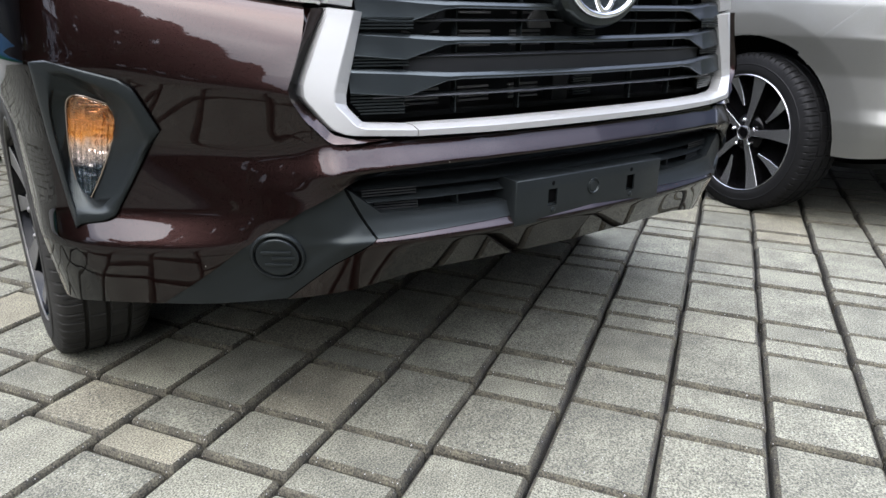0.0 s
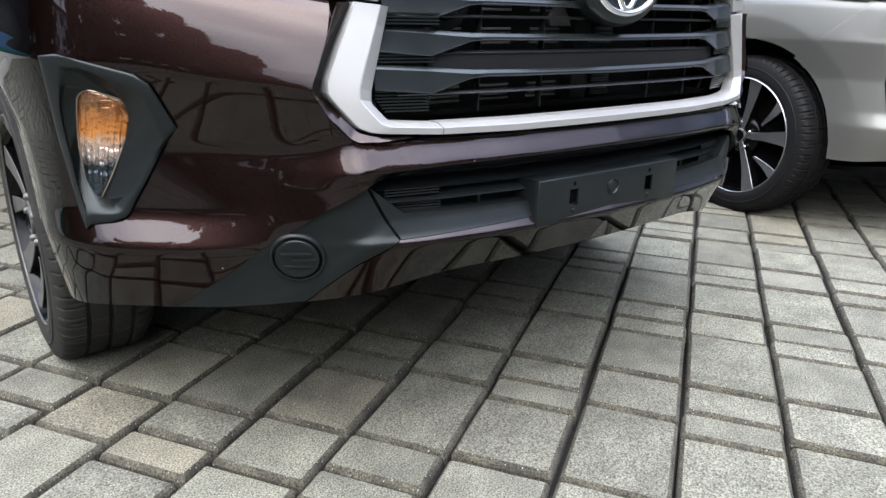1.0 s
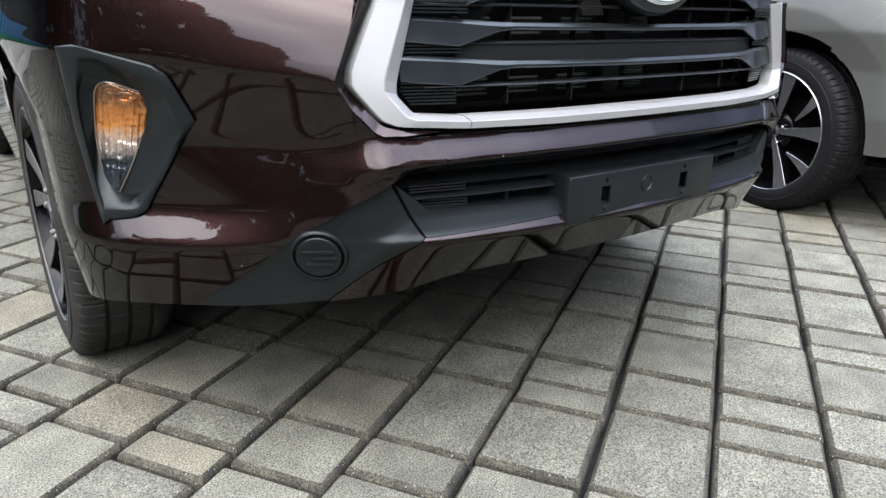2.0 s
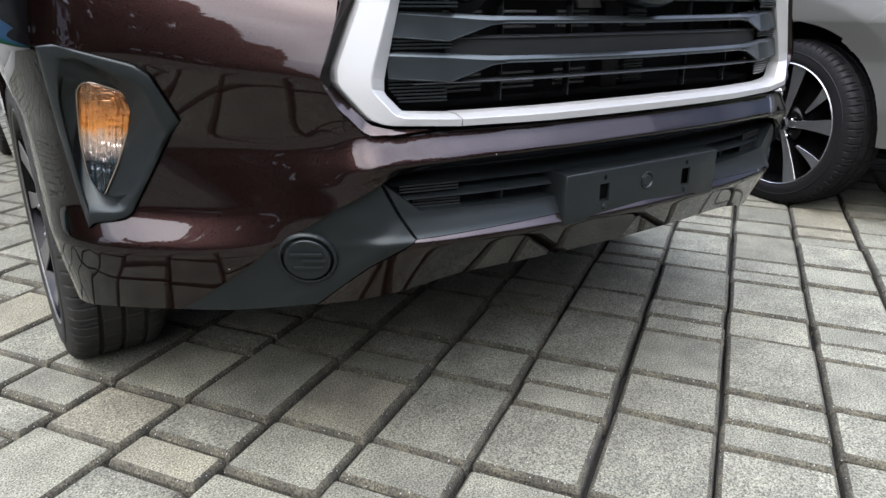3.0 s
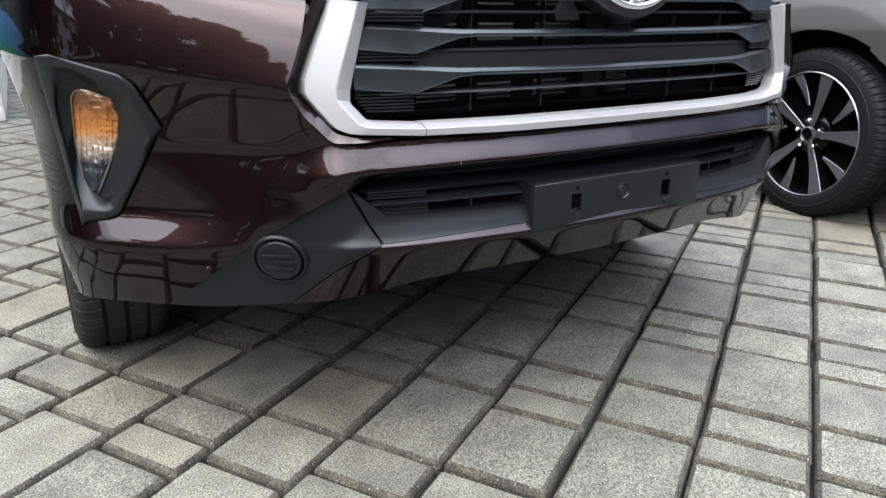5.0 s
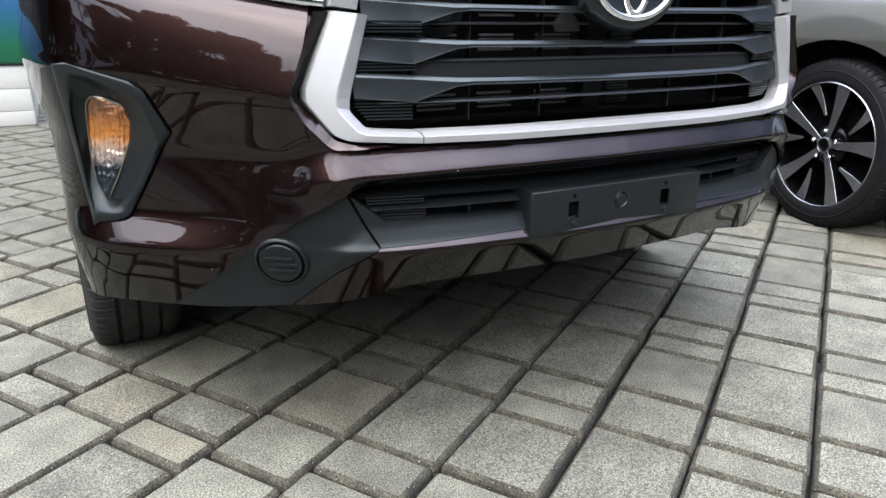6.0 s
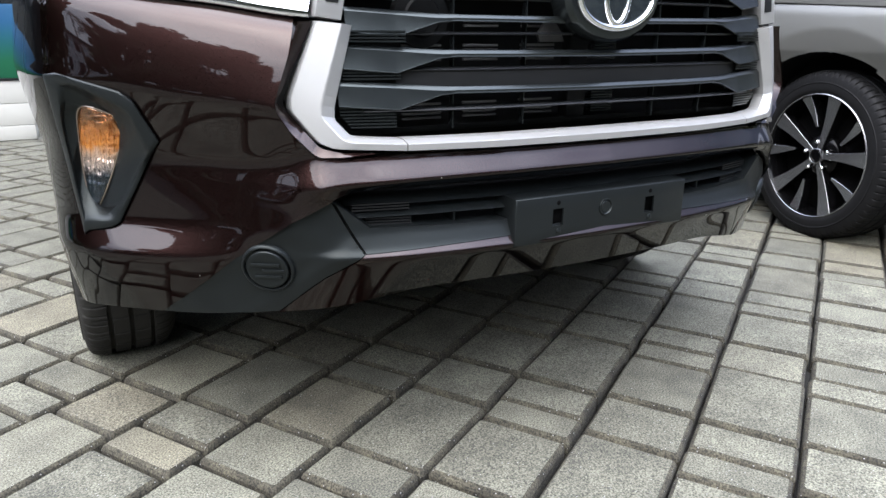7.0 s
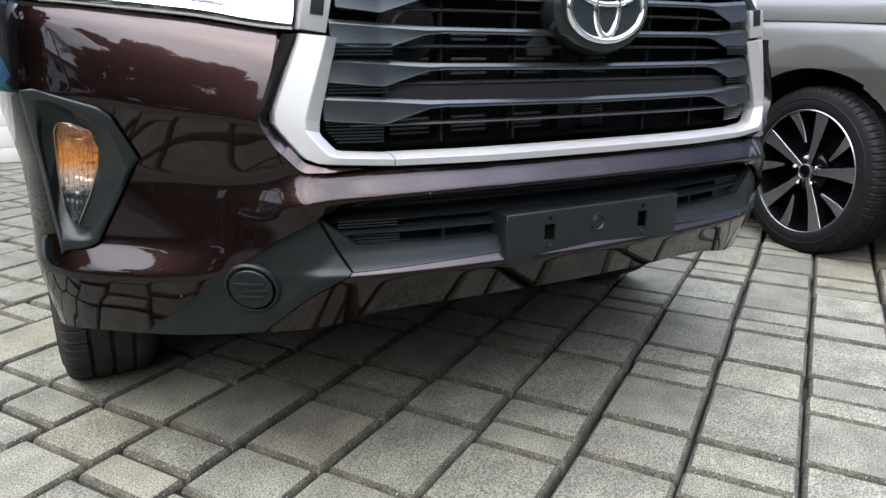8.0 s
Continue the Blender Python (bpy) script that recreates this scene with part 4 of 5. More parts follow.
def wheel(car, x, y, sx):
    """Tyre and alloy wheel; the outer face is at x."""
    w = 0.215
    m = Matrix.Translation((x - sx * 0.004, y, HUB_Z)) @ (Matrix.Rotation(math.pi, 4, "Z") if sx < 0 else Matrix.Identity(4))
    R = TYRE_R
    profile = [(0.243, -0.012), (0.252, -0.004), (0.266, 0.0), (0.285, -0.002), (0.287, -0.0005), (0.290, -0.0005), (0.292, -0.003), (0.310, -0.006), (0.321, -0.010),
               (R - 0.007, -0.016), (R - 0.003, -0.025), (R, -0.037), (R, -0.058), (R - 0.008, -0.060), (R - 0.008, -0.067), (R, -0.069), (R, -0.102), (R - 0.008, -0.104), (R - 0.008, -0.112), (R, -0.114),
               (R, -0.147), (R - 0.008, -0.149), (R - 0.008, -0.156), (R, -0.158), (R, -0.17), (R - 0.006, -0.187), (0.31, -0.203), (0.28, -w), (0.243, -w + 0.012)]

    def sipe(i, k):
        return 0.0065 if (i % 8 == 0 and profile[k][0] > 0.315 and (profile[k][1] > -0.052 or profile[k][1] < -0.165)) else (0.004 if i % 16 == 4 and profile[k][0] == R else 0)
    t = lathe(profile, 576, sipe)
    hub = thing_part("wheel", car, m)
    part("tyre", t, RUBBER, hub, "black rubber tyre", angle=40)
    barrel = lathe([(0.247, -0.02), (0.247, -0.008), (0.243, -0.006), (0.235, -0.02), (0.227, -0.07), (0.224, -0.2), (0.05, -0.2)], 96)
    part("rim", barrel, RIM_BLACK, hub, "gloss black alloy rim")
    part("rim_lip", lathe([(0.2415, -0.014), (0.2425, -0.005), (0.2445, -0.0035), (0.2478, -0.006), (0.248, -0.02)], 96), RIM_CUT, hub, "bright machined lip")
    # black disc stands for the deep shade behind the spokes
    part("wheel_well", lathe([(0.0, -0.085), (0.20, -0.088), (0.226, -0.095)], 64), CAVITY_SHADE, hub)
    part("brake_disc", lathe([(0.0, -0.10), (0.14, -0.10), (0.145, -0.105), (0.145, -0.12), (0.0, -0.125)], 48), DARK, hub)
    part("hub_face", lathe([(0.0, -0.026), (0.028, -0.026), (0.032, -0.032), (0.07, -0.040), (0.082, -0.05), (0.084, -0.09)], 48), RIM_BLACK, hub)
    part("centre_cap", lathe([(0.0, -0.018), (0.018, -0.018), (0.020, -0.016), (0.029, -0.018), (0.031, -0.03)], 40), RIM_BLACK, hub, "black centre cap")
    part("cap_ring", lathe([(0.026, -0.0185), (0.0275, -0.0165), (0.031, -0.018), (0.033, -0.03)], 40), RIM_CUT, hub)

    def spoke(r0, r1, widths, f0, f1, turn, name, mat, sweep, deep):
        """A spoke that widens to the rim; f: how deep it lies at its ends, sweep: its sideways lean from hub to rim."""
        rows = []
        wide = curve(list(zip((0.0, 0.5, 1.0), widths)))
        for u in np.linspace(0, 1, 13):
            r, hw, d = r0 + (r1 - r0) * u, float(wide(u)), f0 + (f1 - f0) * u - 0.006 * math.sin(math.pi * u)
            sk = sweep[0] * (1 - u) + sweep[1] * u * u
            rows.append([(d - deep - 0.001, sk - hw - 0.06 * deep, r), (d - 0.0008, sk - hw, r), (d, sk - hw + 0.0008, r), (d, sk + hw - 0.0008, r), (d - 0.0008, sk + hw, r), (d - deep - 0.001, sk + hw + 0.06 * deep, r)])
        b = grid(rows)
        ring_cap(b, rows[0])
        bmesh.ops.remove_doubles(b, verts=b.verts[:], dist=1e-6)
        bmesh.ops.transform(b, matrix=Matrix.Rotation(turn, 4, "X"), verts=b.verts)
        part(name, b, mat, hub)
    for k in range(5):
        a = radians(72 * k - 84)
        for name, mat, back, deep in (("spoke", RIM_CUT, 0.0, 0.001), ("spoke_body", RIM_BLACK, -0.0022, 0.035)):
            spoke(0.03, 0.243, (0.011, 0.019, 0.032), -0.024 + back, -0.010 + back, a, name, mat, (0.0, 0.004), deep)
            spoke(0.115, 0.243, (0.005, 0.014, 0.023), -0.027 + back, -0.011 + back, a - radians(39), name, mat, (0.018, 0.0), deep)
        nut = lathe([(0.0, -0.014), (0.0055, -0.015), (0.009, -0.020), (0.0098, -0.05)], 12)
        bmesh.ops.transform(nut, matrix=Matrix.Rotation(a + radians(18), 4, "X") @ Matrix.Translation((0.0, 0, 0.057)), verts=nut.verts)
        part("wheel_nut", nut, CHROME, hub, "chromed wheel nut")
    return hub


def thing_part(name, parent, m):
    ob = new(name)
    ob.parent = parent
    ob.matrix_basis = m
    ob.empty_display_size = 0.1
    return ob


def headlamp(car, sx):
    ss = np.linspace(0.545, 1.16, 40)
    top_z, top_o = row_fn[0]

    def strip(levels, a=0, b=40):
        rows = []
        for s in ss[a:b]:
            x, y = float(plan_x(s)), float(plan_y(s))
            e = 1e-3
            tx, ty = float(plan_x(s + e)) - x, float(plan_y(s + e)) - y
            n = math.hypot(tx, ty)
            row = []
            for dz, o in levels:
                d = float(top_o(s)) + o
                row.append((sx * (x - ty / n * d), y + tx / n * d, float(top_z(s)) + dz))
            rows.append(row)
        return grid(rows)
    def top_strip(s0, s1, levels):
        rows = []
        for s in np.linspace(s0, s1, 40):
            x, y = float(plan_x(s)), float(plan_y(s))
            row = []
            for dz, o in levels:
                row.append((sx * (x - o - float(top_o(s)) + 0.002), y + 0.003, float(top_z(s)) + dz))
            rows.append(row)
        return grid(rows)
    part("upper_wing", top_strip(1.15, 2.1, [(-0.003, 0.012), (-0.002, -0.001), (0.02, 0.0), (0.05, 0.004), (0.08, 0.012), (0.105, 0.028), (0.122, 0.055), (0.128, 0.12)]), PAINT, car, "glossy maroon upper wing")
    lamp = thing_part("headlamp", car, Matrix.Identity(4))
    part("lower_strip", strip([(0.0025, 0.03), (0.0025, 0.004), (0.0045, 0.0005), (0.012, -0.001), (0.020, 0.002), (0.025, 0.008), (0.026, 0.03)]), CHROME, lamp, "chrome strip under the headlamp")
    part("lens", strip([(0.025, 0.03), (0.026, 0.008), (0.06, 0.016), (0.10, 0.04), (0.13, 0.075), (0.13, 0.1)]), HEADLENS, lamp, "clear headlamp lens")
    frame_pts = [(0.468, 0.813), (0.510, 0.818), (0.498, 0.872), (0.456, 0.868)]
    y = trim_y(0.49, 0.84) + 0.002
    part("chrome_corner", prism([(sx * a, b) for a, b in frame_pts], y, y + 0.05, 0.003), TRIM, lamp, "satin silver corner piece beside the headlamp")
    part("corner_insert", prism([(sx * a, b) for a, b in ((0.472, 0.838), (0.492, 0.84), (0.487, 0.872), (0.467, 0.87))], y - 0.002, y + 0.02, 0.002), DARK, lamp)


def body_shell(car):
    """Bonnet, cabin, flanks and tail, plain but whole."""
    rows = []
    for u in np.linspace(0, 1, 13):
        row = []
        for x in np.linspace(-0.86, 0.86, 35):
            a = abs(x)
            y0 = float(np.interp(a, [0, 0.2, 0.456, 0.58, 0.725, 0.86], [0.06, 0.075, 0.13, 0.21, 0.34, 0.47]))
            y = y0 + (1.28 - y0) * u
            z = 0.925 + 0.065 * (1 - (1 - u) ** 2) + 0.10 * u - 0.035 * (a / 0.86) ** 3
            row.append((x, y, z))
        rows.append(row)
    bonnet = grid(rows)
    part("bonnet", thicken(bonnet, (0, 0.01, -0.03)), PAINT, car, "glossy maroon bonnet")

    def section(y, w, sill, belt, roof, w_roof):
        half = [(w - 0.06, sill), (w - 0.01, sill + 0.07), (w, 0.6), (w - 0.01, 0.85), (w - 0.035, belt), (w_roof + (w - 0.035 - w_roof) * 0.35, belt + (roof - belt) * 0.62), (w_roof, roof - 0.07), (w_roof - 0.09, roof - 0.01), (w_roof * 0.5, roof + 0.012), (0, roof + 0.02)]
        return [(x, y, z) for x, z in half] + [(-x, y, z) for x, z in half[-2::-1]]
    stations = [(1.30, 0.915, 0.27, 0.98, 1.02, 0.84), (1.42, 0.915, 0.27, 1.0, 1.13, 0.80), (1.62, 0.915, 0.27, 1.0, 1.33, 0.74), (1.85, 0.915, 0.27, 1.0, 1.52, 0.71), (2.15, 0.915, 0.27, 1.0, 1.68, 0.69), (2.6, 0.915, 0.27, 1.0, 1.755, 0.69),
                (3.2, 0.915, 0.27, 1.01, 1.76, 0.69), (3.8, 0.912, 0.30, 1.02, 1.74, 0.68), (4.3, 0.90, 0.36, 1.04, 1.68, 0.67), (4.55, 0.88, 0.42, 1.04, 1.45, 0.68), (4.68, 0.84, 0.45, 0.98, 1.02, 0.72)]
    bm = grid([section(*s) for s in stations])
    ring_cap(bm, section(*stations[0]))
    ring_cap(bm, section(*stations[-1]))
    bmesh.ops.remove_doubles(bm, verts=bm.verts[:], dist=1e-5)
    part("cabin", bm, PAINT, car, "glossy maroon cabin and tail", angle=40)
    for sx in (1, -1):
        for ya, yb in ((1.75, 2.45), (2.52, 3.35), (3.42, 4.2)):
            lean = 0.30 if ya < 2 else 0.03
            pts = [(ya, 1.03), (yb, 1.03), (yb + (0.0 if yb < 4 else -0.1), 1.55), (ya + lean * 1.3, 1.55)]
            b = bmesh.new()
            f = [b.verts.new((sx * (0.892 - (z - 1.0) * 0.30), y, z)) for y, z in pts]
            b.faces.new(f)
            part("side_window", thicken(b, (sx * -0.02, 0, 0)), GLASS, car, "dark tinted side window")
    b = bmesh.new()
    b.faces.new([b.verts.new(p) for p in ((-0.74, 1.40, 1.125), (0.74, 1.40, 1.125), (0.60, 2.08, 1.68), (-0.60, 2.08, 1.68))])
    part("windscreen", thicken(b, (0, 0.02, -0.015)), GLASS, car, "dark windscreen")
    part("underbody", box(-0.70, 0.70, 0.46, 4.4, 0.30, 0.42, 0.02), DARK, car, "dark underbody")
    # the tray stays hidden; it is added to keep sky light off the ground
    part("undertray", thicken(grid([[(x * min(1.0, 0.45 + 1.3 * y), y, z) for y, z in ((0.13, 0.352), (0.30, 0.285), (0.45, 0.225), (0.62, 0.195), (0.85, 0.185), (1.6, 0.180), (3.9, 0.190))] for x in (-0.60, 0.0, 0.60)]), (0, 0, 0.02)), DARK, car, "dark tray under the engine")
    for sx in (1, -1):
        for y in (HUB_Y, HUB_Y + 2.75):
            liner = lathe([(0.10, 0.0), (ARCH_R + 0.01, 0.0), (ARCH_R + 0.012, 0.19)], 48)
            bmesh.ops.delete(liner, geom=[f for f in liner.faces if f.calc_center_median().z < (0.07 if f.calc_center_median().y * sx < 0 else -0.1)], context="FACES")
            bmesh.ops.transform(liner, matrix=Matrix.Translation((sx * 0.70, y, HUB_Z)) @ (Matrix.Identity(4) if sx > 0 else Matrix.Rotation(math.pi, 4, "Z")), verts=liner.verts)
            part("arch_liner", liner, DARK, car)
    part("engine_bay", box(-0.68, 0.68, 0.32, 1.2, 0.40, 0.90, 0.02), DARK, car)


def minivan(m, label):
    car = thing("minivan", m, label, "car")
    front = car_front(car)
    grille(car)
    intake(car, front)
    plate_bracket(car)
    for sx in (1, -1):
        headlamp(car, sx)
        wheel(car, sx * 0.914, HUB_Y, sx)
        wheel(car, sx * 0.914, HUB_Y + 2.75, sx)
    body_shell(car)
    return car


def steer(car, degrees):
    """Turns the front wheels about their upright axes."""
    for o in car.children:
        if o.type == "EMPTY" and o.name.startswith("wheel") and o.matrix_basis.translation.y < 2:
            o.matrix_basis = o.matrix_basis @ Matrix.Rotation(radians(degrees), 4, "Z")


WIDTH = Matrix.Diagonal((1.009, 1.0, 1.0, 1.0))
maroon = minivan(pose(0.005, 0, 0, 0, 0, 1.0) @ WIDTH, "dark maroon people carrier parked on grey pavers")
silver = copy_thing(maroon, pose(2.661, -0.149, 0, 0, 0, 0.0) @ WIDTH)
steer(maroon, 1)
steer(silver, -9)
# the maroon car's tyres are dusty, its rims and nuts a rougher, darker grey
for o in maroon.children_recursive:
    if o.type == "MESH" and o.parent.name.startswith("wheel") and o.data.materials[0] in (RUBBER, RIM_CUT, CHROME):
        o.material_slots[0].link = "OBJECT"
        o.material_slots[0].material = DUSTY_RUBBER if o.data.materials[0] == RUBBER else DULLED_ALLOY
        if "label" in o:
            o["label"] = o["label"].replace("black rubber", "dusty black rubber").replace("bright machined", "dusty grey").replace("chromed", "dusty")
tagged(silver, "grey silver people carrier parked beside the maroon one")
for o in silver.children_recursive:
    if o.type == "MESH" and o.data.materials and o.data.materials[0] == PAINT:
        o.material_slots[0].link = "OBJECT"
        o.material_slots[0].material = SILVER_PAINT
        if "label" in o:
            o["label"] = o["label"].replace("maroon", "silver grey")

# ---------------------------------------------------------------- background: white plinth with a green panel, yard
building = thing("showroom", pose(-1.235, 5.02, 0, 0, 0, 2.0), "white tiled plinth with a green and blue panel", "building")
plinth = part("plinth", box(-7.0, -0.02, 0.02, 6.0, 0, 0.432, 0.004), PLASTER, building, "pale plaster core of the plinth")
for z0, z1 in ((0.0, 0.108), (0.108, 0.267), (0.267, 0.432)):
    for i in range(8):
        part("plinth_tile", box(-0.6 * i - 0.597, -0.6 * i - 0.003 - 0.02 * 0, 0.0, 0.018, z0 + 0.0015, z1 - 0.0015, 0.003), PLINTH, plinth)
    for i in range(6):
        part("plinth_tile", box(-0.018, 0.0, 0.02 + 0.6 * i, 0.02 + 0.6 * i + 0.595, z0 + 0.0015, z1 - 0.0015, 0.003), PLINTH, plinth)
part("ledge", box(-7.0, 0.01, -0.01, 6.0, 0.433, 0.447, 0.003), DARK, building, "dark ledge on the plinth")
part("printed_panel", box(-7.0, 0.06, 0.02, 0.2, 0.447, 0.96, 0.006), BANNER, building, "printed panel fading from green to blue")
# unseen glass above the panel, added so the wing reflects something dark
part("shop_window", box(-7.0, 0.05, 0.03, 0.2, 0.964, 2.9, 0.006), GLASS, building, "dark glass above the panel, out of view, added to darken reflections")
part("rear_wall", box(-7.0, -0.04, 0.21, 6.0, 0.425, 3.4, 0.01), PLASTER, building, "pale plaster wall")


part("rear_block", box(1.8, 15.0, 2.4, 6.0, 0, 3.6, 0.02), PLASTER, building, "pale plaster wall behind the parked cars")


def leafy_tree(at, height, spread, seed):
    rng = random.Random(seed)
    tree = thing("tree", pose(*at, 0, 0, rng.uniform(0, 360)), "broad leafy green tree out of view at the yard's edge; front ones added to block low sky", "tree", "trees round the yard")
    rows = []
    for k in range(9):
        u = k / 8
        r = 0.20 * height / 7 * (1 - 0.7 * u)
        rows.append([(r * math.cos(a) + 0.12 * math.sin(3 * u), r * math.sin(a), u * height * 0.62) for a in np.linspace(0, 2 * math.pi, 11)[:-1]])
    trunk = grid(rows, closed=True)
    clumps = []
    for k in range(15):
        a, e = rng.uniform(0, 2 * math.pi), rng.uniform(-1.2, 1.3)
        tip = Vector((math.cos(a) * math.cos(e) * spread, math.sin(a) * math.cos(e) * spread, math.sin(e) * height * 0.36)) * rng.uniform(0.6, 1.0) + Vector((0, 0, height * 0.48))
        base = Vector((0, 0, height * rng.uniform(0.15, 0.5)))
        side = (tip - base).orthogonal().normalized()
        up = (tip - base).normalized().cross(side)
        grid([[base.lerp(tip, u) + (side * math.cos(t) + up * math.sin(t)) * 0.06 * (1.1 - u) for t in np.linspace(0, 2 * math.pi, 7)[:-1]] for u in (0, 0.35, 0.7, 1)], trunk, closed=True)
        clumps.append((tip, spread * rng.uniform(0.32, 0.55)))
    for k in range(5):
        clumps.append((Vector((spread * 0.7 * math.cos(k * 1.26), spread * 0.7 * math.sin(k * 1.26), 0.65)), 0.9))
    part("trunk", trunk, BARK, tree)
    crown = bmesh.new()
    for c, r in clumps + [(Vector((0, 0, height * 0.62)), spread * 0.55)]:
        for _ in range(300):
            d = Vector((rng.gauss(0, 1), rng.gauss(0, 1), rng.gauss(0, 0.8)))
            p = c + d.normalized() * r * rng.uniform(0.45, 1.08)
            n = Vector((rng.gauss(0, 1), rng.gauss(0, 1), rng.gauss(0, 1))).normalized()
            s, q = n.orthogonal().normalized(), None
            q = n.cross(s)
            w, l = rng.uniform(0.10, 0.17), rng.uniform(0.17, 0.30)
            crown.faces.new([crown.verts.new(p + s * (w * i) + q * (l * j)) for i, j in ((0, -1), (1, 0), (0, 1), (-1, 0))])
    part("crown", crown, LEAF, tree, "green leaves", smooth=False)


def palm(at, height, seed):
    rng = random.Random(seed)
    tree = thing("palm", pose(*at, 0, 0, rng.uniform(0, 360)), "tall coconut palm at the edge of the yard", "tree", "palms round the yard")
    part("trunk", grid([[(0.14 * (1.3 - 0.6 * u) * math.cos(a) + 0.5 * u * u, 0.14 * (1.3 - 0.6 * u) * math.sin(a), u * height) for a in np.linspace(0, 2 * math.pi, 11)[:-1]] for u in np.linspace(0, 1, 12)], closed=True), BARK, tree)
    top = Vector((0.5, 0, height))
    for k in range(16):
        a, e, n = k * 2.4, rng.uniform(-0.2, 0.9), 15
        b = bmesh.new()
        pts = []
        for i in range(n):
            u = i / (n - 1)
            d = 2.2 * u
            pts.append(top + Vector((math.cos(a) * d * math.cos(e * (1 - u)), math.sin(a) * d * math.cos(e * (1 - u)), math.sin(e) * d - 1.5 * u * u)))
        across = Vector((-math.sin(a), math.cos(a), 0))
        for i in range(1, n):
            for s in (1, -1):
                l = 0.55 * math.sin(math.pi * (0.1 + 0.85 * i / n))
                p, q = pts[i - 1], pts[i]
                tip = q + across * s * l + Vector((0, 0, -0.35 * l)) + (q - p) * 0.8
                b.faces.new([b.verts.new(v) for v in (p, p.lerp(q, 0.55), tip)])
        part("frond", b, LEAF, tree, smooth=False)


# those from x = -8.2 to 12.8 are added, unseen, to block low sky light
TREES = ((-18.7, -0.7, 7.4, 1.3), (-17.6, -1.7, 10.3, 1.5), (-18.0, -2.9, 10.9, 1.5), (-17.2, -4.0, 14.2, 1.8), (-17.1, -5.4, 12.4, 1.7), (-16.4, -6.4, 13.0, 1.7), (-16.3, -7.5, 9.9, 1.5), (-15.5, -8.1, 7.7, 1.5),
         (-15.3, -9.0, 6.0, 1.4), (-14.6, -9.6, 4.2, 1.3), (-14.3, -10.5, 3.0, 1.2), (-13.8, -11.4, 2.3, 1.2), (-12.3, -12.2, 1.9, 1.0), (-10.4, -12.5, 1.8, 1.1), (-8.2, -12.7, 3.9, 1.3), (-5.8, -12.2, 5.6, 1.7),
         (-3.3, -12.0, 7.9, 2.0), (-1.0, -11.7, 10.2, 2.2), (1.4, -11.8, 10.9, 2.2), (3.6, -10.9, 9.9, 2.0), (5.8, -10.2, 7.9, 1.8), (7.8, -8.9, 5.8, 1.8), (9.8, -7.4, 4.8, 1.8), (11.4, -5.6, 4.1, 1.8),
         (12.8, -3.4, 3.8, 1.8), (-12.6, 2.3, 10.6, 1.0), (-12.9, 3.2, 11.7, 1.2), (-12.4, 4.1, 11.5, 1.3), (-12.3, 5.2, 10.9, 1.4), (-11.6, 6.2, 11.5, 1.4), (-11.4, 7.7, 11.1, 1.6))
for k, (x, y, h, sp) in enumerate(TREES):
    leafy_tree((x, y, 0), h, sp, 11 + k)
for k, (x, y, h) in enumerate(((-30.7, 1.3, 10.2), (-31.7, -0.8, 9.6))):
    palm((x, y, 0), h, 40 + k)

house = thing("house", pose(-42.7, 2.5, 0, 0, 0, 90), "white plastered house beyond the trees", "house")
part("wall", box(-4.5, 4.5, -3, 3, 0, 8.5, 0.02), WHITE_WALL, house)
part("roof", box(-4.9, 4.9, -3.4, 3.4, 8.5, 8.8, 0.03), COOLER, house, "flat grey roof slab")
for z in (1.2, 3.9, 6.6):
    for x in (-2.6, 0, 2.6):
        part("window", box(x - 0.5, x + 0.5, -3.03, -2.9, z, z + 1.3, 0.01), GLASS, house)

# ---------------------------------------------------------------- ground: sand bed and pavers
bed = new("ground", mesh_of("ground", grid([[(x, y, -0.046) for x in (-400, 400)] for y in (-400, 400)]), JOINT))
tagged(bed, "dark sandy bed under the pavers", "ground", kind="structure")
paving = thing("paving", pose(0, 0, 0, 0, 0, 34.0), "grey concrete block paving with dark open joints", "paving", kind="structure")

PITCH = 0.207
CYCLE = {"a": 0.099, "b": 0.121, "c": 0.285, "d": 0.172, "e": 0.228}
PERIOD = sum(CYCLE.values())


def block(length):
    """One paver with rounded edges, its top at zero."""
    w, h = PITCH - 0.009, 0.06
    bm = bmesh.new()
    l = length - 0.009
    for inset, z in ((0, -h), (0, -0.012), (0.003, -0.005), (0.0085, 0.0)):
        a, b = l / 2 - inset, w / 2 - inset
        r = 0.004
        ring = [(a - r, b), (a, b - r), (a, -b + r), (a - r, -b), (-a + r, -b), (-a, -b + r), (-a, b - r), (-a + r, b)]
        vs = [bm.verts.new((x, y, z)) for x, y in ring]
        if inset or z > -h:
            for i in range(8):
                bm.faces.new((last[i], last[(i + 1) % 8], vs[(i + 1) % 8], vs[i]))
        last = vs
    bm.faces.new(last)
    return bm


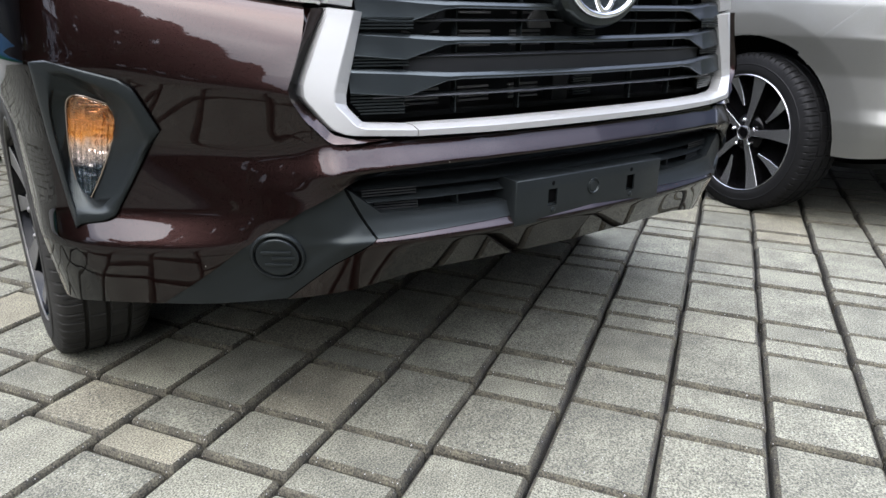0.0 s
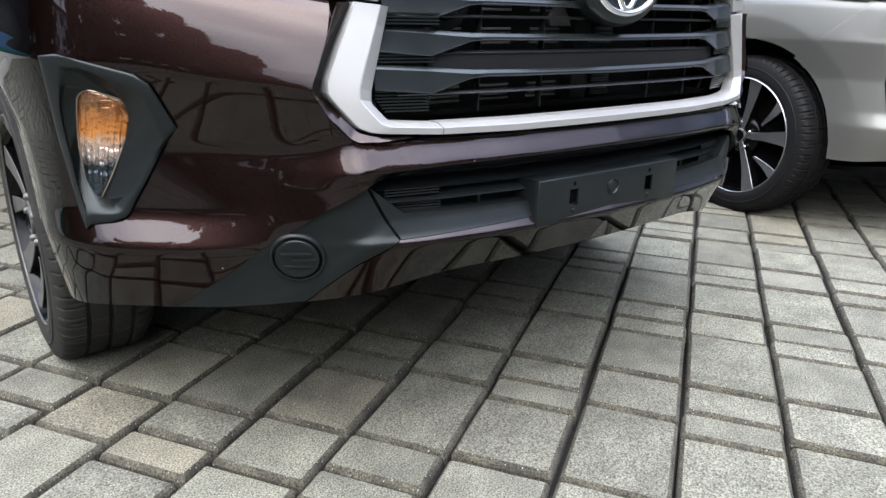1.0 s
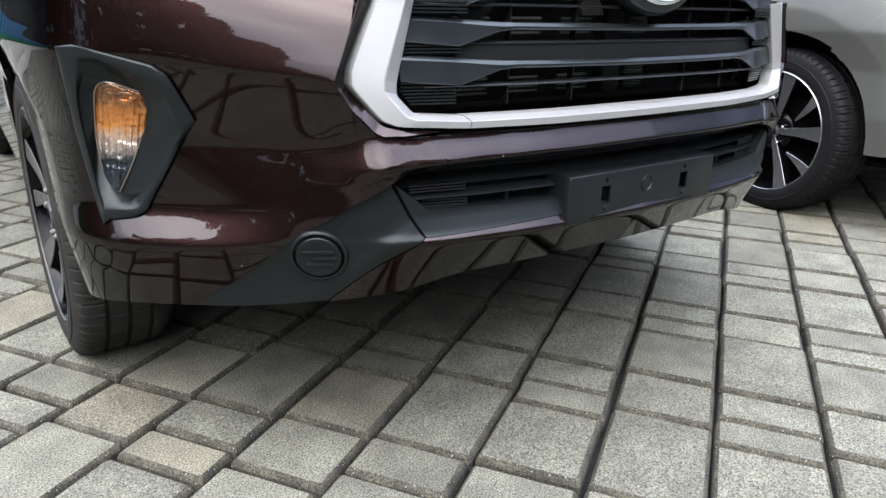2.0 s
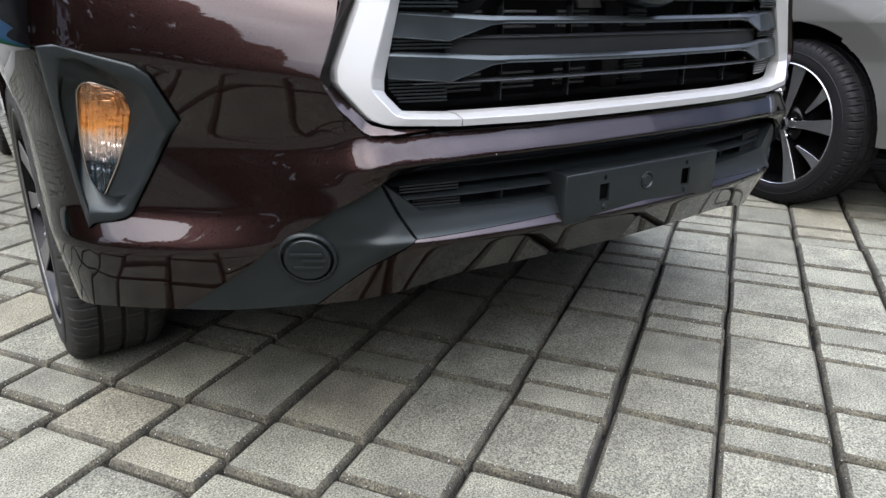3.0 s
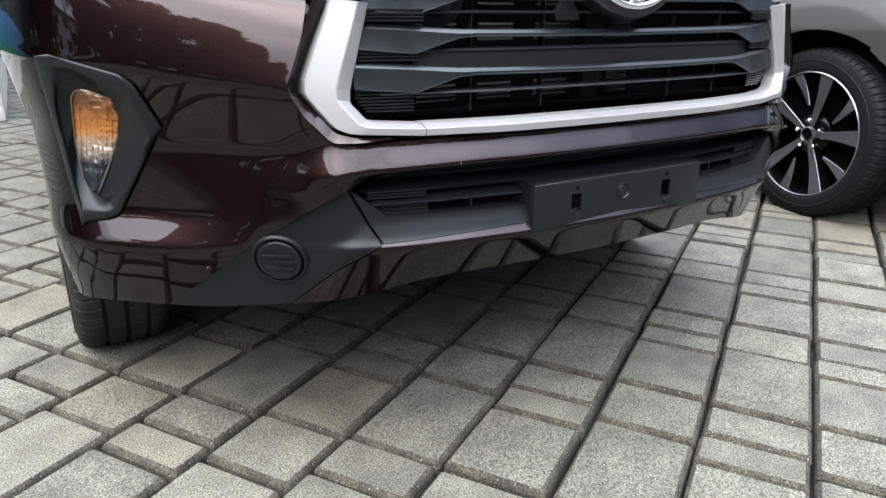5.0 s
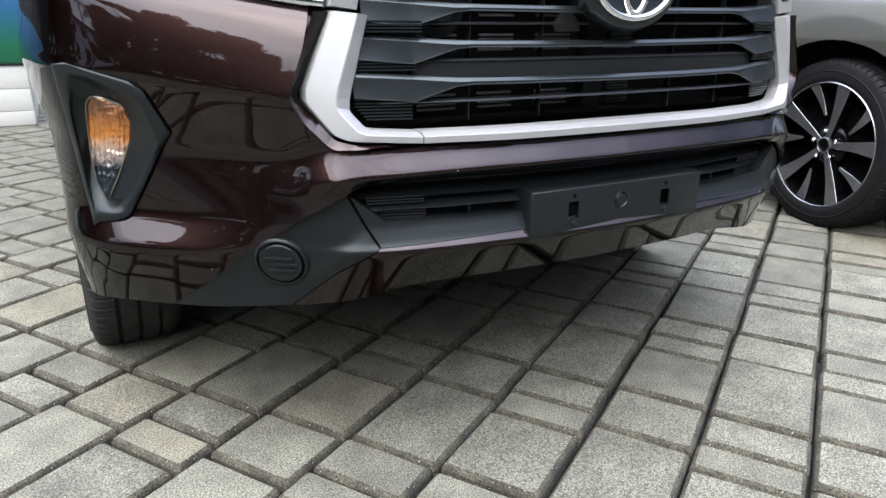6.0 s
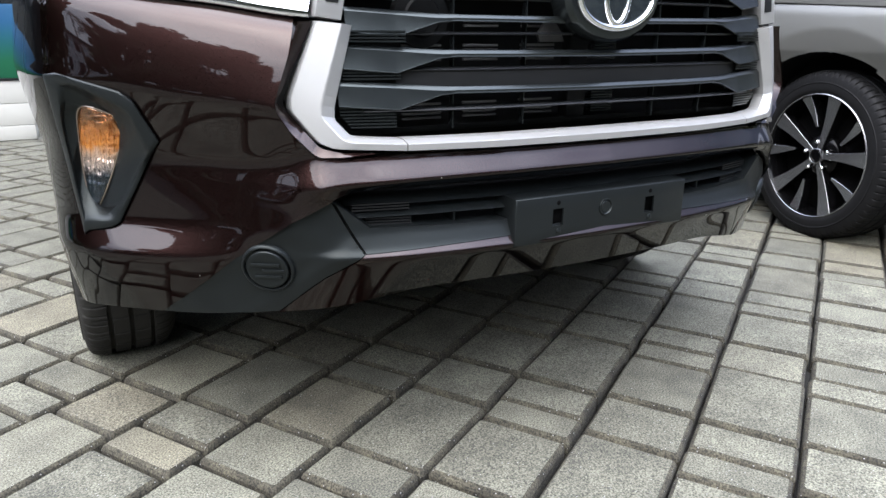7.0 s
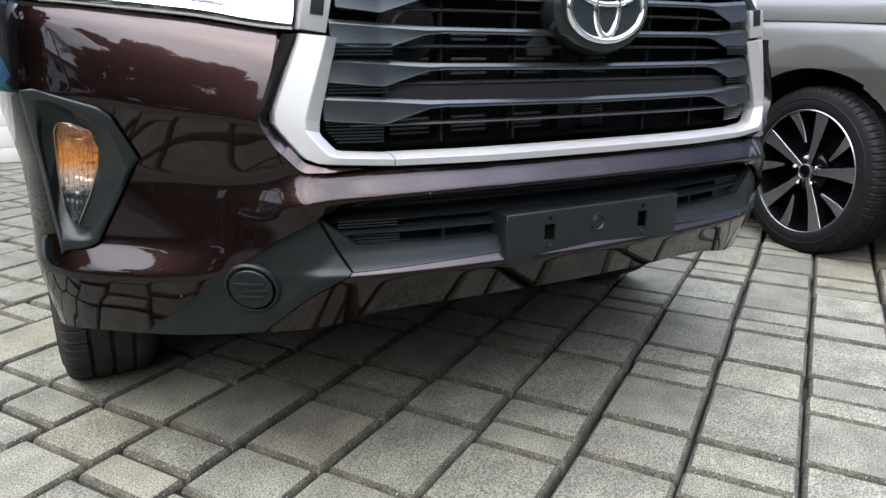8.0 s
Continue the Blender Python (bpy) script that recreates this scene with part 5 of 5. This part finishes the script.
BLOCK = {}
for key, length in CYCLE.items():
    BLOCK[key] = mesh_of("paver", block(length), PAVER, smooth=False)
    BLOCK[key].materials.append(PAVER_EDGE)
    # chamfers and sides take the darker tone, joint shade painted in
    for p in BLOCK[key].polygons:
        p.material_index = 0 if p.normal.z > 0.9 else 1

rng = random.Random(5)
turn34 = Matrix.Rotation(radians(34), 4, "Z")
near, far = [], []
for col in range(-42, 46):
    v = 0.025 + PITCH * (col + 0.5)
    # the courses were laid by eye and creep a little along the yard
    start = (0.181 if col % 2 == 0 else 0.638) + float(np.interp(v, [0.0, 0.34, 0.55, 0.76, 0.95], [0.0, -0.010, -0.021, -0.042, -0.050])) - PERIOD * 12
    u = start - CYCLE["b"] - CYCLE["a"]
    while u < 9.5:
        for key in "abcde":
            length = CYCLE[key]
            p = turn34 @ Vector((u + length / 2, v, 0))
            u += length
            if not (-9 < p.x < 9.5 and -5 < p.y < 9):
                continue
            m = pose(u - length / 2 + rng.uniform(-0.003, 0.003), v + rng.uniform(-0.0035, 0.0035), rng.uniform(-0.004, 0.002), rng.uniform(-0.5, 0.5), rng.uniform(-0.5, 0.5), rng.uniform(-0.5, 0.5))
            d = (p - Vector((-0.1, 0.1, 0))).length + (0.8 if p.y > 0.9 and p.x > -0.8 else 0)
            (near if d < 3.4 else far).append((d, key, m))
near.sort(key=lambda item: item[0])
far += near[300:]
for _, key, m in near[:300]:
    ob = new("paver", BLOCK[key])
    ob.parent, ob.matrix_basis = paving, m
verts, faces = [], []
shapes = {k: ([v.co.copy() for v in me.vertices], [tuple(p.vertices) for p in me.polygons]) for k, me in BLOCK.items()}
for _, key, m in far:
    base = len(verts)
    verts += [m @ v for v in shapes[key][0]]
    faces += [tuple(i + base for i in f) for f in shapes[key][1]]
me = bpy.data.meshes.new("far_pavers")
me.from_pydata(verts, [], faces)
me.materials.append(PAVER)
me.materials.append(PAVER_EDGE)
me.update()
# here too the sloping and upright faces carry the painted shade
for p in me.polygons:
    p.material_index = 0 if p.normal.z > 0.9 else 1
rest = new("outer_pavers", me)
rest.parent = paving
tagged(rest, "grey concrete pavers further off", kind="stuff")
